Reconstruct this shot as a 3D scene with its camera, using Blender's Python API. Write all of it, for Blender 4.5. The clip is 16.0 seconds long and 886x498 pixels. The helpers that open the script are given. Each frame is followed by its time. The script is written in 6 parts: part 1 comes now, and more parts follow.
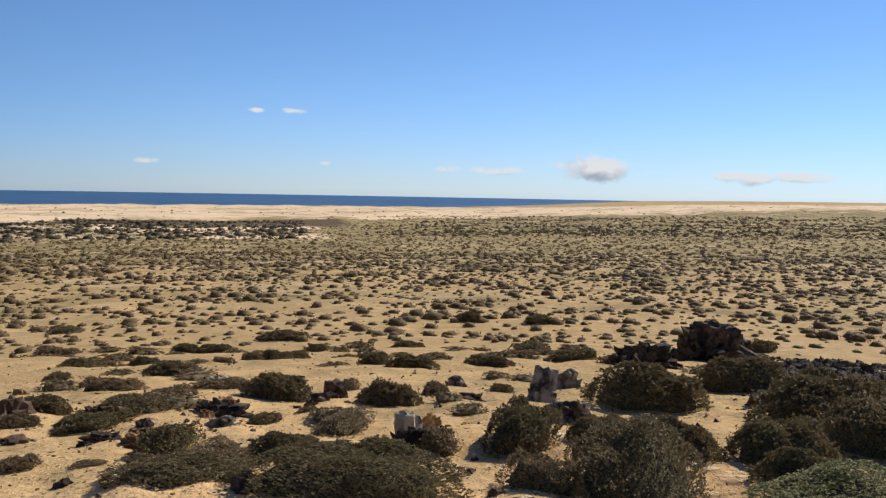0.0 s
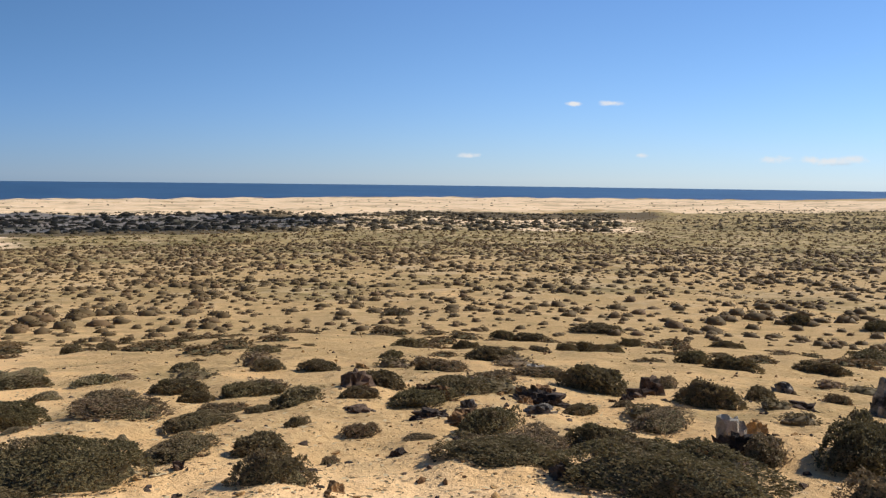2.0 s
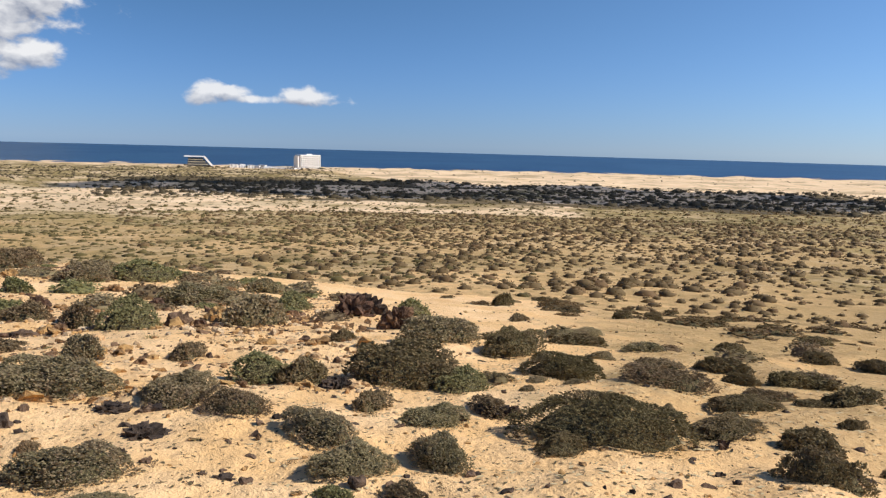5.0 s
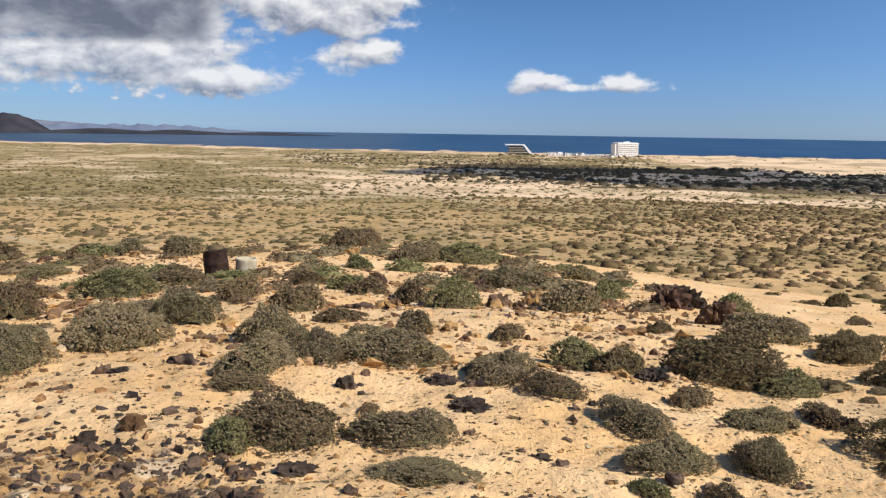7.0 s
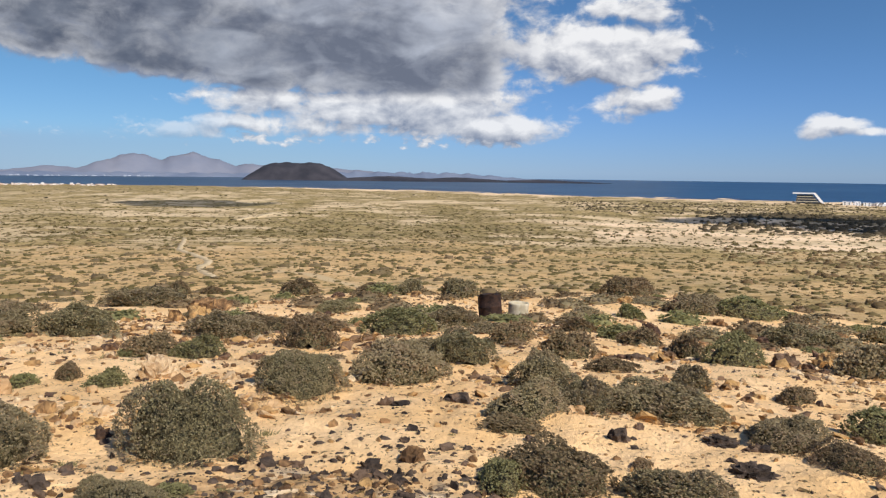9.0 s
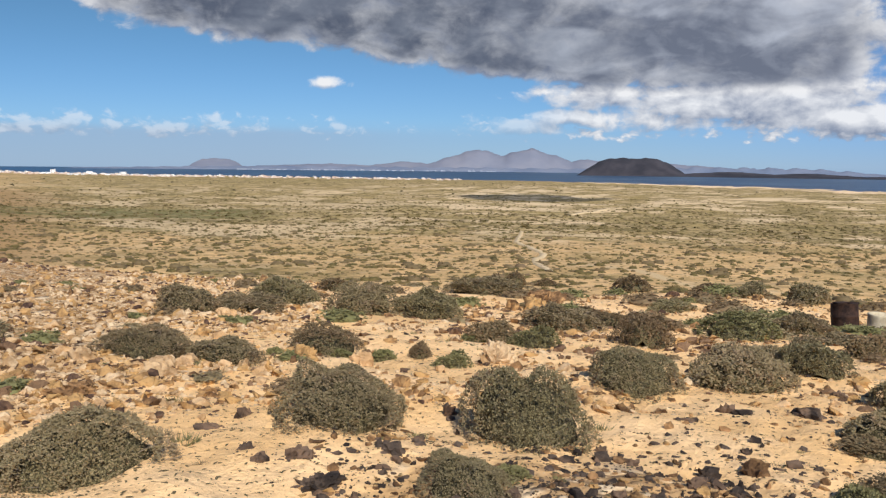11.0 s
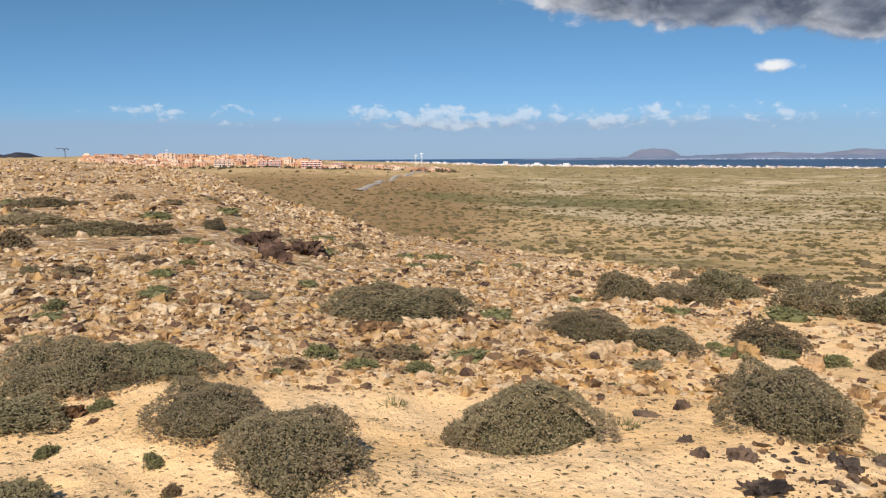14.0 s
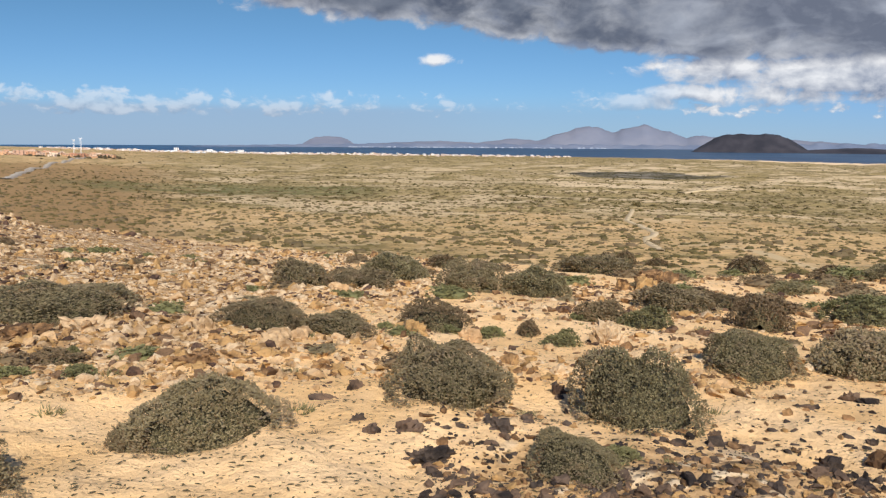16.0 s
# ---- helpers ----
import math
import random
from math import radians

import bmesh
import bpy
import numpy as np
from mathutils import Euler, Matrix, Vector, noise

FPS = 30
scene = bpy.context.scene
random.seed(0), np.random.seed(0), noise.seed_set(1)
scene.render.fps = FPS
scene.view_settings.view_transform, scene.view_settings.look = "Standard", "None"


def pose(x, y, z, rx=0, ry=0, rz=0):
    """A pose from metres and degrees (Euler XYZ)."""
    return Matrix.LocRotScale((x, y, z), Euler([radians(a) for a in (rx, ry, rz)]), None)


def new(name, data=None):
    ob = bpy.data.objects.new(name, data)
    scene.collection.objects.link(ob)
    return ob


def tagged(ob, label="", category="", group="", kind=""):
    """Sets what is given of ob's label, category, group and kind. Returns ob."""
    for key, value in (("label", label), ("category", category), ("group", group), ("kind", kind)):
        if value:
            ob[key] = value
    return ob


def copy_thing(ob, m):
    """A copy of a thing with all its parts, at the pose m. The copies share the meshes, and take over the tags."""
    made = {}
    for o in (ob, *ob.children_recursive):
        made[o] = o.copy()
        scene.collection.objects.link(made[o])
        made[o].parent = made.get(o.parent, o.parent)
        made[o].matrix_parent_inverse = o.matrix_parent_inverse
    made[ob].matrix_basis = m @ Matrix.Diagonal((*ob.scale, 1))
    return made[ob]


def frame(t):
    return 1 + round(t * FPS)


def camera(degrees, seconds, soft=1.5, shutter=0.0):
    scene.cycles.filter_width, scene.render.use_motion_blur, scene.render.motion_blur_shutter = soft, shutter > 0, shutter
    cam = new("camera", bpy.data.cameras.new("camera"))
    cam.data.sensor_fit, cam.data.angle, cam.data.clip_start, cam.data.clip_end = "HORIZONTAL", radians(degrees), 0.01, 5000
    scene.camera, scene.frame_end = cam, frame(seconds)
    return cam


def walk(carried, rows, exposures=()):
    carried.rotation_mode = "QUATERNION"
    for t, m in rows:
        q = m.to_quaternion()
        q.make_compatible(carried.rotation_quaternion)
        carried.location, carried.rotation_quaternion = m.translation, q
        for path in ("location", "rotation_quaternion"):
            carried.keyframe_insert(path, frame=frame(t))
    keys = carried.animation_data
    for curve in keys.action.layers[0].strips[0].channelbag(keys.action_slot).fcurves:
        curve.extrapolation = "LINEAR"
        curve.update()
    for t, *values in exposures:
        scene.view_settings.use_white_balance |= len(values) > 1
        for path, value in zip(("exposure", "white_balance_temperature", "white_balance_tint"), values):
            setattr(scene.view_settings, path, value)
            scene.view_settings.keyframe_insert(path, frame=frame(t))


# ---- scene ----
cam = camera(54.815, 16.0, soft=1.3)
PATH = [
    (0.0, pose(-0.002, 0.130, 1.65, 86.072, -1.049, 0.843)),
    (0.5, pose(-0.015, 0.129, 1.65, 86.240, -1.220, 6.640)),
    (1.0, pose(-0.028, 0.127, 1.65, 85.548, -1.061, 12.341)),
    (1.5, pose(-0.039, 0.124, 1.65, 85.210, -0.895, 17.280)),
    (2.0, pose(-0.048, 0.121, 1.65, 85.285, -0.696, 21.679)),
    (2.5, pose(-0.059, 0.116, 1.65, 85.100, -0.288, 26.903)),
    (3.0, pose(-0.068, 0.111, 1.65, 84.286, -0.196, 31.522)),
    (3.5, pose(-0.078, 0.104, 1.65, 83.643, -0.947, 36.830)),
    (4.0, pose(-0.090, 0.094, 1.65, 83.117, -1.576, 43.915)),
    (4.5, pose(-0.101, 0.082, 1.65, 82.660, -1.651, 51.053)),
    (5.0, pose(-0.110, 0.070, 1.65, 83.104, -1.559, 57.436)),
    (5.2, pose(-0.112, 0.065, 1.65, 83.325, -1.700, 59.818)),
    (7.3, pose(-0.128, 0.021, 1.65, 81.955, -0.631, 80.776)),
    (7.5, pose(-0.129, 0.017, 1.65, 82.205, -0.582, 82.328)),
    (8.0, pose(-0.130, 0.007, 1.65, 83.299, -0.390, 86.784)),
    (8.5, pose(-0.130, -0.004, 1.65, 84.210, -0.358, 91.659)),
    (9.0, pose(-0.129, -0.015, 1.65, 84.788, -0.664, 96.425)),
    (9.5, pose(-0.127, -0.026, 1.65, 84.755, -0.432, 101.486)),
    (10.0, pose(-0.124, -0.039, 1.65, 84.604, -0.470, 107.570)),
    (10.2, pose(-0.122, -0.045, 1.65, 84.662, -0.544, 110.025)),
    (12.3, pose(-0.099, -0.085, 1.65, 83.368, -0.093, 130.646)),
    (12.5, pose(-0.096, -0.088, 1.65, 83.429, -0.040, 132.642)),
    (13.0, pose(-0.087, -0.097, 1.65, 83.358, -0.005, 138.026)),
    (13.5, pose(-0.077, -0.105, 1.65, 83.455, 0.062, 143.629)),
    (14.0, pose(-0.070, -0.109, 1.65, 83.541, 0.342, 147.171)),
    (14.5, pose(-0.073, -0.107, 1.65, 83.600, 0.254, 145.753)),
    (15.0, pose(-0.084, -0.100, 1.65, 83.727, -0.002, 139.957)),
    (15.5, pose(-0.096, -0.088, 1.65, 83.151, -0.258, 132.512)),
    (16.0, pose(-0.105, -0.076, 1.65, 82.688, -0.347, 125.782)),
]
walk(cam, PATH, exposures=((0, .05), (3, .2), (6, .27), (16, .28)))

# ---- sun, sky and clouds ----
SUN_BEARING, SUN_HEIGHT = -46.0, 40.0
sun_data = bpy.data.lights.new("sun", "SUN")
sun_data.energy, sun_data.angle, sun_data.color = 4.8, radians(.53), (1, .945, .85)
sun = new("sun", sun_data)
sun.matrix_world = pose(0, 0, 60, 90 - SUN_HEIGHT, 0, 180 + SUN_BEARING)


class Val:
    """A node socket that takes part in sums."""
    def __init__(self, tree, socket):
        self.tree, self.socket = tree, socket

    def op(self, kind, *others, clamp=False):
        n = self.tree.nodes.new("ShaderNodeMath")
        n.operation, n.use_clamp = kind, clamp
        for i, v in enumerate((self, *others)):
            if isinstance(v, Val):
                self.tree.links.new(v.socket, n.inputs[i])
            else:
                n.inputs[i].default_value = v
        return Val(self.tree, n.outputs[0])

    def __add__(self, o): return self.op("ADD", o)
    def __sub__(self, o): return self.op("SUBTRACT", o)
    def __mul__(self, o): return self.op("MULTIPLY", o)
    def clamped(self): return self.op("ADD", 0.0, clamp=True)

    def step(self, a, b):
        n = self.tree.nodes.new("ShaderNodeMapRange")
        n.interpolation_type = "SMOOTHSTEP"
        self.tree.links.new(self.socket, n.inputs["Value"])
        n.inputs["From Min"].default_value, n.inputs["From Max"].default_value = a, b
        return Val(self.tree, n.outputs["Result"])


def mix_colour(tree, fac, a, b, mode="MIX"):
    n = tree.nodes.new("ShaderNodeMix")
    n.data_type, n.blend_type, n.clamp_factor = "RGBA", mode, True
    for i, v in ((0, fac), (6, a), (7, b)):
        if isinstance(v, Val):
            tree.links.new(v.socket, n.inputs[i])
        else:
            n.inputs[i].default_value = (*v, 1) if isinstance(v, tuple) else v
    return Val(tree, n.outputs[2])


def noise_val(tree, vector, scale, detail=4.0, rough=.55, warp=0.0):
    n = tree.nodes.new("ShaderNodeTexNoise")
    n.inputs["Scale"].default_value, n.inputs["Detail"].default_value = scale, detail
    n.inputs["Roughness"].default_value, n.inputs["Distortion"].default_value = rough, warp
    if vector is not None:
        tree.links.new(vector.socket, n.inputs["Vector"])
    return Val(tree, n.outputs["Fac"])


def make_world():
    world = bpy.data.worlds.new("daylight")
    scene.world = world
    world.use_nodes = True
    t = world.node_tree
    t.nodes.clear()
    sky = t.nodes.new("ShaderNodeTexSky")
    sky.sky_type, sky.sun_disc = "NISHITA", False
    sky.sun_elevation, sky.sun_rotation = radians(SUN_HEIGHT), radians(-SUN_BEARING)
    sky.air_density, sky.dust_density, sky.ozone_density, sky.altitude = 1.0, .0, 2.6, 30
    co = t.nodes.new("ShaderNodeTexCoord")
    split = t.nodes.new("ShaderNodeSeparateXYZ")
    t.links.new(co.outputs["Generated"], split.inputs[0])
    x, y, z = (Val(t, s) for s in split.outputs)
    bearing = (x * -1.0).op("ARCTAN2", y) * 57.29578
    height = z.op("ARCSINE") * 57.29578

    def puffs(rise, aside):
        """Density of cloud at this bearing and height, moved a little towards the sun."""
        h, b = height + rise, bearing + aside
        at = t.nodes.new("ShaderNodeCombineXYZ")
        for i, v in enumerate((b * .42, h * .62, h * .1)):
            t.links.new(v.socket, at.inputs[i])
        at = Val(t, at.outputs[0])
        big = noise_val(t, at, .30, 3.0, .5)
        fine = noise_val(t, at, 1.15, 7.0, .56, .25)
        field = (big - .5) * .9 + (fine - .5) * 1.35
        total = None
        # bearing, height, half width, half height, strength
        for a, e, wa, we, k in CLOUDS:
            u = ((bearing - a) * (1 / wa))
            w = ((h - e) * (1 / we))
            g = (u * u + w * w).op("MULTIPLY", -1.0).op("EXPONENT") * k
            total = g if total is None else total.op("MAXIMUM", g)
        # the wide grey bank
        bank = (bearing.step(84, 97) * bearing.op("MULTIPLY", -1.0).step(-148, -136)) * (h - (bearing - 108).op("MAXIMUM", 0.0) * .12).step(3.7, 6.0) * (h * -1.0).step(-34, -22) * 1.05
        # the low row of small clouds over the far coast
        row = bearing.step(84, 98) * bearing.op("MULTIPLY", -1.0).step(-200, -176) * (h.step(1.0, 2.0) * (h * -1.0).step(-3.9, -2.2)) * .48
        near = t.nodes.new("ShaderNodeCombineXYZ")
        for i, v in enumerate((b * .8, h * 1.25)):
            t.links.new(v.socket, near.inputs[i])
        small = (noise_val(t, Val(t, near.outputs[0]), 1.0, 6.0, .55, .3) - .5) * 1.9 + (big - .5) * 2.0 + row
        return (field + total.op("MAXIMUM", bank)).op("MAXIMUM", small * row.step(.02, .2)), bank

    CLOUDS = (
        (-9.8, 1.6, 2.8, .9, .92), (-1, 1.4, 4.5, .4, .62), (-20, 1.2, 9, .5, .56), (10.8, 5.0, 1.2, .34, .82), (13.2, 5.0, .9, .24, .76), (8.7, 1.65, .9, .32, .74), (20, 1.55, 1.2, .28, .62),
        (72.2, 3.0, 2.5, .95, .78), (66.6, 3.1, 2.2, .8, .74), (69.4, 2.65, 5.5, .4, .58), (84.5, 4.4, 2.6, 1.5, .74), (87, 7.6, 6.3, 2.1, 1.12), (97, 4.6, 8.5, 2.0, .98), (82.5, 4.8, 1.8, 1.2, .8),
        (101, 4.0, 9, 1.7, .98), (93, 3.0, 6, 1.1, .94), (108, 4.6, 6, 1.4, .86), (105, 2.8, 6, 1.1, .84), (113, 2.6, 4, .8, .80), (104, 2.7, 8, .7, .80), (111, 3.0, 4, .8, .82), (126.0, 5.15, 1.9, .7, .67), (118, 2.2, 8, .5, .5), (84, 10.5, 4, 1.2, .8))
    thick, bank = puffs(0.0, 0.0)
    above, _ = puffs(.55, -.5)
    cover = thick.step(.36, .72)
    lit = ((thick - above) * 1.5 + .60).clamped()
    core = thick.step(.55, 1.2)
    white = mix_colour(t, lit, (.20, .23, .31), (.74, .74, .75))
    soft_at = t.nodes.new("ShaderNodeCombineXYZ")
    for i, v in enumerate((bearing * .16, height * .42)):
        t.links.new(v.socket, soft_at.inputs[i])
    billow = noise_val(t, Val(t, soft_at.outputs[0]), 1.0, 4.0, .5, .4)
    # the bank is thicker towards the south
    south = bearing.step(104, 121)
    dark_side = mix_colour(t, south, (.125, .140, .185), (.070, .082, .118))
    light_side = mix_colour(t, south, (.42, .45, .52), (.175, .195, .240))
    grey = mix_colour(t, (billow.step(.40, .74) * .80 + (lit - .6) * .45 - .02).clamped(), dark_side, light_side)
    cloud = mix_colour(t, (bank.step(.35, .95) * (core * .75 + .25)).clamped(), white, grey)
    # clear blue air, a little paler over the horizon
    strait = bearing.step(84, 118)
    tone = mix_colour(t, height.step(-2.0, 11.0), mix_colour(t, strait, (.51, .83, 1.78), (.52, .85, 1.58)), mix_colour(t, strait, (.53, .82, 1.2), (.54, .84, 1.08)))
    sx, sy = -math.sin(radians(SUN_BEARING)), math.cos(radians(SUN_BEARING))
    ch, sh = math.cos(radians(SUN_HEIGHT)), math.sin(radians(SUN_HEIGHT))
    sunward = (x * (sx * ch) + y * (sy * ch) + z * sh).step(-.35, .5)
    tone = mix_colour(t, sunward * .6, tone, (.74, .90, 1.22))
    tinted = mix_colour(t, 1.0, Val(t, sky.outputs[0]), tone, "MULTIPLY")
    # brighter air on the sun's side
    sky_level = t.nodes.new("ShaderNodeVectorMath")
    sky_level.operation = "SCALE"
    t.links.new(tinted.socket, sky_level.inputs[0])
    t.links.new((sunward * .037 + .052).socket, sky_level.inputs[3])
    # grey-blue haze low over the strait
    wave_at = t.nodes.new("ShaderNodeCombineXYZ")
    t.links.new((bearing * .35).socket, wave_at.inputs[0])
    billow_low = noise_val(t, Val(t, wave_at.outputs[0]), 1.0, 4.0, .6)
    haze = bearing.step(92, 118) * (height * -1.0).step(-3.0, -1.4) * .38
    air = mix_colour(t, haze, Val(t, sky_level.outputs[0]), (.235, .345, .52))
    # and the level top of the bank over the far coast
    low_bank = bearing.step(116, 132) * (height * -1.0 + (billow_low - .5) * .5).step(-2.35, -1.75) * .5
    air = mix_colour(t, low_bank, air, (.27, .36, .50))
    # thin in the haze over the far coast, full elsewhere
    clear = (bearing * -1.0).step(-118, -108)
    final = mix_colour(t, cover * (height.step(2.0, 4.8) * .60 + .36).op("MAXIMUM", clear * .9), air, cloud)
    back = t.nodes.new("ShaderNodeBackground")
    out = t.nodes.new("ShaderNodeOutputWorld")
    t.links.new(final.socket, back.inputs[0])
    t.links.new(back.outputs[0], out.inputs[0])


make_world()

# ---- materials ----
def material(name, rough=.8, metal=0.0, spec=.3):
    m = bpy.data.materials.new(name)
    m.use_nodes = True
    t = m.node_tree
    b = t.nodes["Principled BSDF"]
    b.inputs["Roughness"].default_value, b.inputs["Metallic"].default_value = rough, metal
    b.inputs["Specular IOR Level"].default_value = spec
    return m, t, b


def spot(t):
    g = t.nodes.new("ShaderNodeNewGeometry")
    return Val(t, g.outputs["Position"]), Val(t, g.outputs["Random Per Island"])


def own(t):
    return Val(t, t.nodes.new("ShaderNodeObjectInfo").outputs["Random"])


def relief(t, b, height, strength, distance):
    n = t.nodes.new("ShaderNodeBump")
    n.inputs["Strength"].default_value, n.inputs["Distance"].default_value = strength, distance
    t.links.new(height.socket, n.inputs["Height"])
    t.links.new(n.outputs[0], b.inputs["Normal"])


def attribute(t, name):
    n = t.nodes.new("ShaderNodeAttribute")
    n.attribute_name = name
    return Val(t, n.outputs["Fac"])


def ground_material():
    m, t, b = material("sand_and_scrub_soil", .95, 0, .1)
    at, _ = spot(t)
    big = noise_val(t, at, .09, 4)
    mid = noise_val(t, at, .9, 5, .6)
    fine = noise_val(t, at, 14, 5, .65)
    grit = noise_val(t, at, 70, 3, .7)
    sand = mix_colour(t, mid.step(.35, .7), (.75, .468, .210), (.87, .588, .312))
    sand = mix_colour(t, (fine.step(.55, .70) * .4).clamped(), sand, (.44, .30, .16))
    sand = mix_colour(t, (grit.step(.58, .72) * .45).clamped(), sand, (.26, .17, .09))
    straw = mix_colour(t, fine.step(.42, .62), (.38, .245, .105), (.52, .355, .165))
    straw = mix_colour(t, (mid.step(.5, .72) * .6).clamped(), straw, (.25, .185, .08))
    soil = mix_colour(t, fine.step(.4, .65), (.275, .163, .074), (.43, .262, .12))
    soil = mix_colour(t, grit.step(.55, .75), soil, (.56, .40, .24))
    dune = mix_colour(t, big.step(.35, .7), (.70, .50, .295), (.80, .60, .385))
    scrub = mix_colour(t, (noise_val(t, at, .35, 6, .7) * .6 + noise_val(t, at, .03, 6, .7) * .4).step(.42, .57), (.14, .108, .040), (.35, .256, .106))
    c = mix_colour(t, (attribute(t, "straw") + (mid - .5) * .9 + (big - .5) * .5).step(.3, .75), sand, straw)
    c = mix_colour(t, (attribute(t, "stony") + (mid - .5) * .8).step(.3, .8), c, soil)
    c = mix_colour(t, (attribute(t, "scrub") + (noise_val(t, at, .05, 5, .65) - .5) * 1.3).step(.35, .75), c, scrub)
    wide = (attribute(t, "scrub") * 1.5).clamped()
    c = mix_colour(t, (wide * noise_val(t, at, .085, 7, .7, .6).step(.52, .64) * .65).clamped(), c, (.58, .42, .24))
    c = mix_colour(t, (wide * noise_val(t, at, .14, 7, .72, .6).step(.50, .72) * .6).clamped(), c, (.17, .13, .058))
    c = mix_colour(t, (wide * noise_val(t, at, .3, 5, .65, .4).step(.56, .63) * .55).clamped(), c, (.60, .44, .26))
    c = mix_colour(t, (attribute(t, "pale") * (noise_val(t, at, .022, 6, .66, .5) * .7 + noise_val(t, at, .09, 5, .7) * .3).step(.505, .57) * .85).clamped(), c, (.64, .48, .29))
    c = mix_colour(t, (attribute(t, "rust") * noise_val(t, at, .06, 6, .7, .4).step(.26, .46) * .9).clamped(), c, (.275, .168, .073))
    c = mix_colour(t, (attribute(t, "rust") * noise_val(t, at, .16, 6, .7, .4).step(.56, .68) * .6).clamped(), c, (.20, .13, .06))
    c = mix_colour(t, (attribute(t, "green") * noise_val(t, at, .12, 6, .7).step(.36, .56) * .85).clamped(), c, (.125, .125, .045))
    c = mix_colour(t, (attribute(t, "dark") + (noise_val(t, at, .05, 6, .7) - .5) * 1.4).step(.35, .6), c, (.115, .085, .045))
    c = mix_colour(t, (attribute(t, "dune") + (noise_val(t, at, .018, 6, .6) - .5) * 1.5).step(.42, .58), c, dune)
    c = mix_colour(t, attribute(t, "track").step(.3, .7), c, (.52, .38, .21))
    c = mix_colour(t, (attribute(t, "dune") * 1.3 * noise_val(t, at, .011, 6, .68, .5).step(.50, .58) * .65).clamped(), c, (.34, .25, .135))
    # broken stone over the slope, at two sizes
    cells = None
    for scale, share in ((10.0, .75), (3.6, .8)):
        n = t.nodes.new("ShaderNodeTexVoronoi")
        n.inputs["Scale"].default_value = scale
        warp = t.nodes.new("ShaderNodeVectorMath")
        warp.operation = "MULTIPLY_ADD"
        nz = t.nodes.new("ShaderNodeTexNoise")
        nz.inputs["Scale"].default_value = scale * 1.3
        t.links.new(at.socket, nz.inputs["Vector"])
        t.links.new(nz.outputs["Color"], warp.inputs[0])
        warp.inputs[1].default_value = (.9 / scale,) * 3
        t.links.new(at.socket, warp.inputs[2])
        t.links.new(warp.outputs[0], n.inputs["Vector"])
        tone = t.nodes.new("ShaderNodeSeparateColor")
        t.links.new(n.outputs["Color"], tone.inputs[0])
        pick, kind = Val(t, tone.outputs[0]), Val(t, tone.outputs[1])
        edge = Val(t, n.outputs["Distance"])
        body = (edge * -1.0 + .62).step(0.0, .35)
        colour = mix_colour(t, kind.step(.25, .75), (.50, .30, .13), (.70, .54, .35))
        colour = mix_colour(t, kind.step(.88, .92), colour, (.17, .10, .06))
        here = ((attribute(t, "stony") + (mid - .5) * .5).step(.25, .7) * body * pick.step(1 - share, 1.15 - share)).clamped()
        c = mix_colour(t, here, c, colour)
        lift = here * (kind * .6 + .5) * (12 / scale)
        cells = lift if cells is None else cells + lift
    t.links.new(c.socket, b.inputs["Base Color"])
    relief(t, b, fine * .9 + grit * .4 + mid * 1.5 + noise_val(t, at, 4.5, 3, .5) * 2.0 + cells * .6, .85, .03)
    return m


def leaf_material(name, dark, light, dry, dry_share):
    m, t, b = material(name, .75, 0, .25)
    at, leaf = spot(t)
    whole = own(t)
    patch = noise_val(t, at, 3, 4, .65)
    c = mix_colour(t, (leaf * .30 + patch * 1.1 - .30).clamped(), dark, light)
    c = mix_colour(t, (patch.step(.48, .68) * dry_share + (leaf.step(.8, .95) * dry_share)).clamped(), c, dry)
    c = mix_colour(t, (whole * .4).clamped(), c, dry)
    t.links.new(c.socket, b.inputs["Base Color"])
    # thin leaves let some light through
    glow = t.nodes.new("ShaderNodeBsdfTranslucent")
    both = t.nodes.new("ShaderNodeMixShader")
    both.inputs[0].default_value = .3
    t.links.new(c.socket, glow.inputs[0])
    t.links.new(b.outputs[0], both.inputs[1])
    t.links.new(glow.outputs[0], both.inputs[2])
    t.links.new(both.outputs[0], t.nodes["Material Output"].inputs[0])
    return m


def twig_material(name, a, z):
    m, t, b = material(name, .9, 0, .1)
    at, one = spot(t)
    c = mix_colour(t, noise_val(t, at, 30, 3), a, z)
    c = mix_colour(t, one * .5, c, z)
    t.links.new(c.socket, b.inputs["Base Color"])
    return m


def rock_material(name, dark, light, stain, stain_share):
    m, t, b = material(name, .9, 0, .2)
    at, one = spot(t)
    whole = own(t)
    lump = noise_val(t, at, 6, 5, .65, .4)
    pit = noise_val(t, at, 38, 5, .7)
    c = mix_colour(t, lump.step(.35, .68), dark, light)
    c = mix_colour(t, ((lump + whole * .4 + one * .4 - .55).step(.3, .6) * stain_share).clamped(), c, stain)
    c = mix_colour(t, pit.step(.55, .75) * .6, c, dark)
    t.links.new(c.socket, b.inputs["Base Color"])
    relief(t, b, lump + pit * .6, .9, .03)
    return m


def plain_material(name, a, z, scale, rough=.8, metal=0.0, bump=.2, spec=.3):
    m, t, b = material(name, rough, metal, spec)
    at, one = spot(t)
    n = noise_val(t, at, scale, 5, .6)
    c = mix_colour(t, n.step(.35, .68), a, z)
    t.links.new(c.socket, b.inputs["Base Color"])
    if bump:
        relief(t, b, n, bump, .02)
    return m


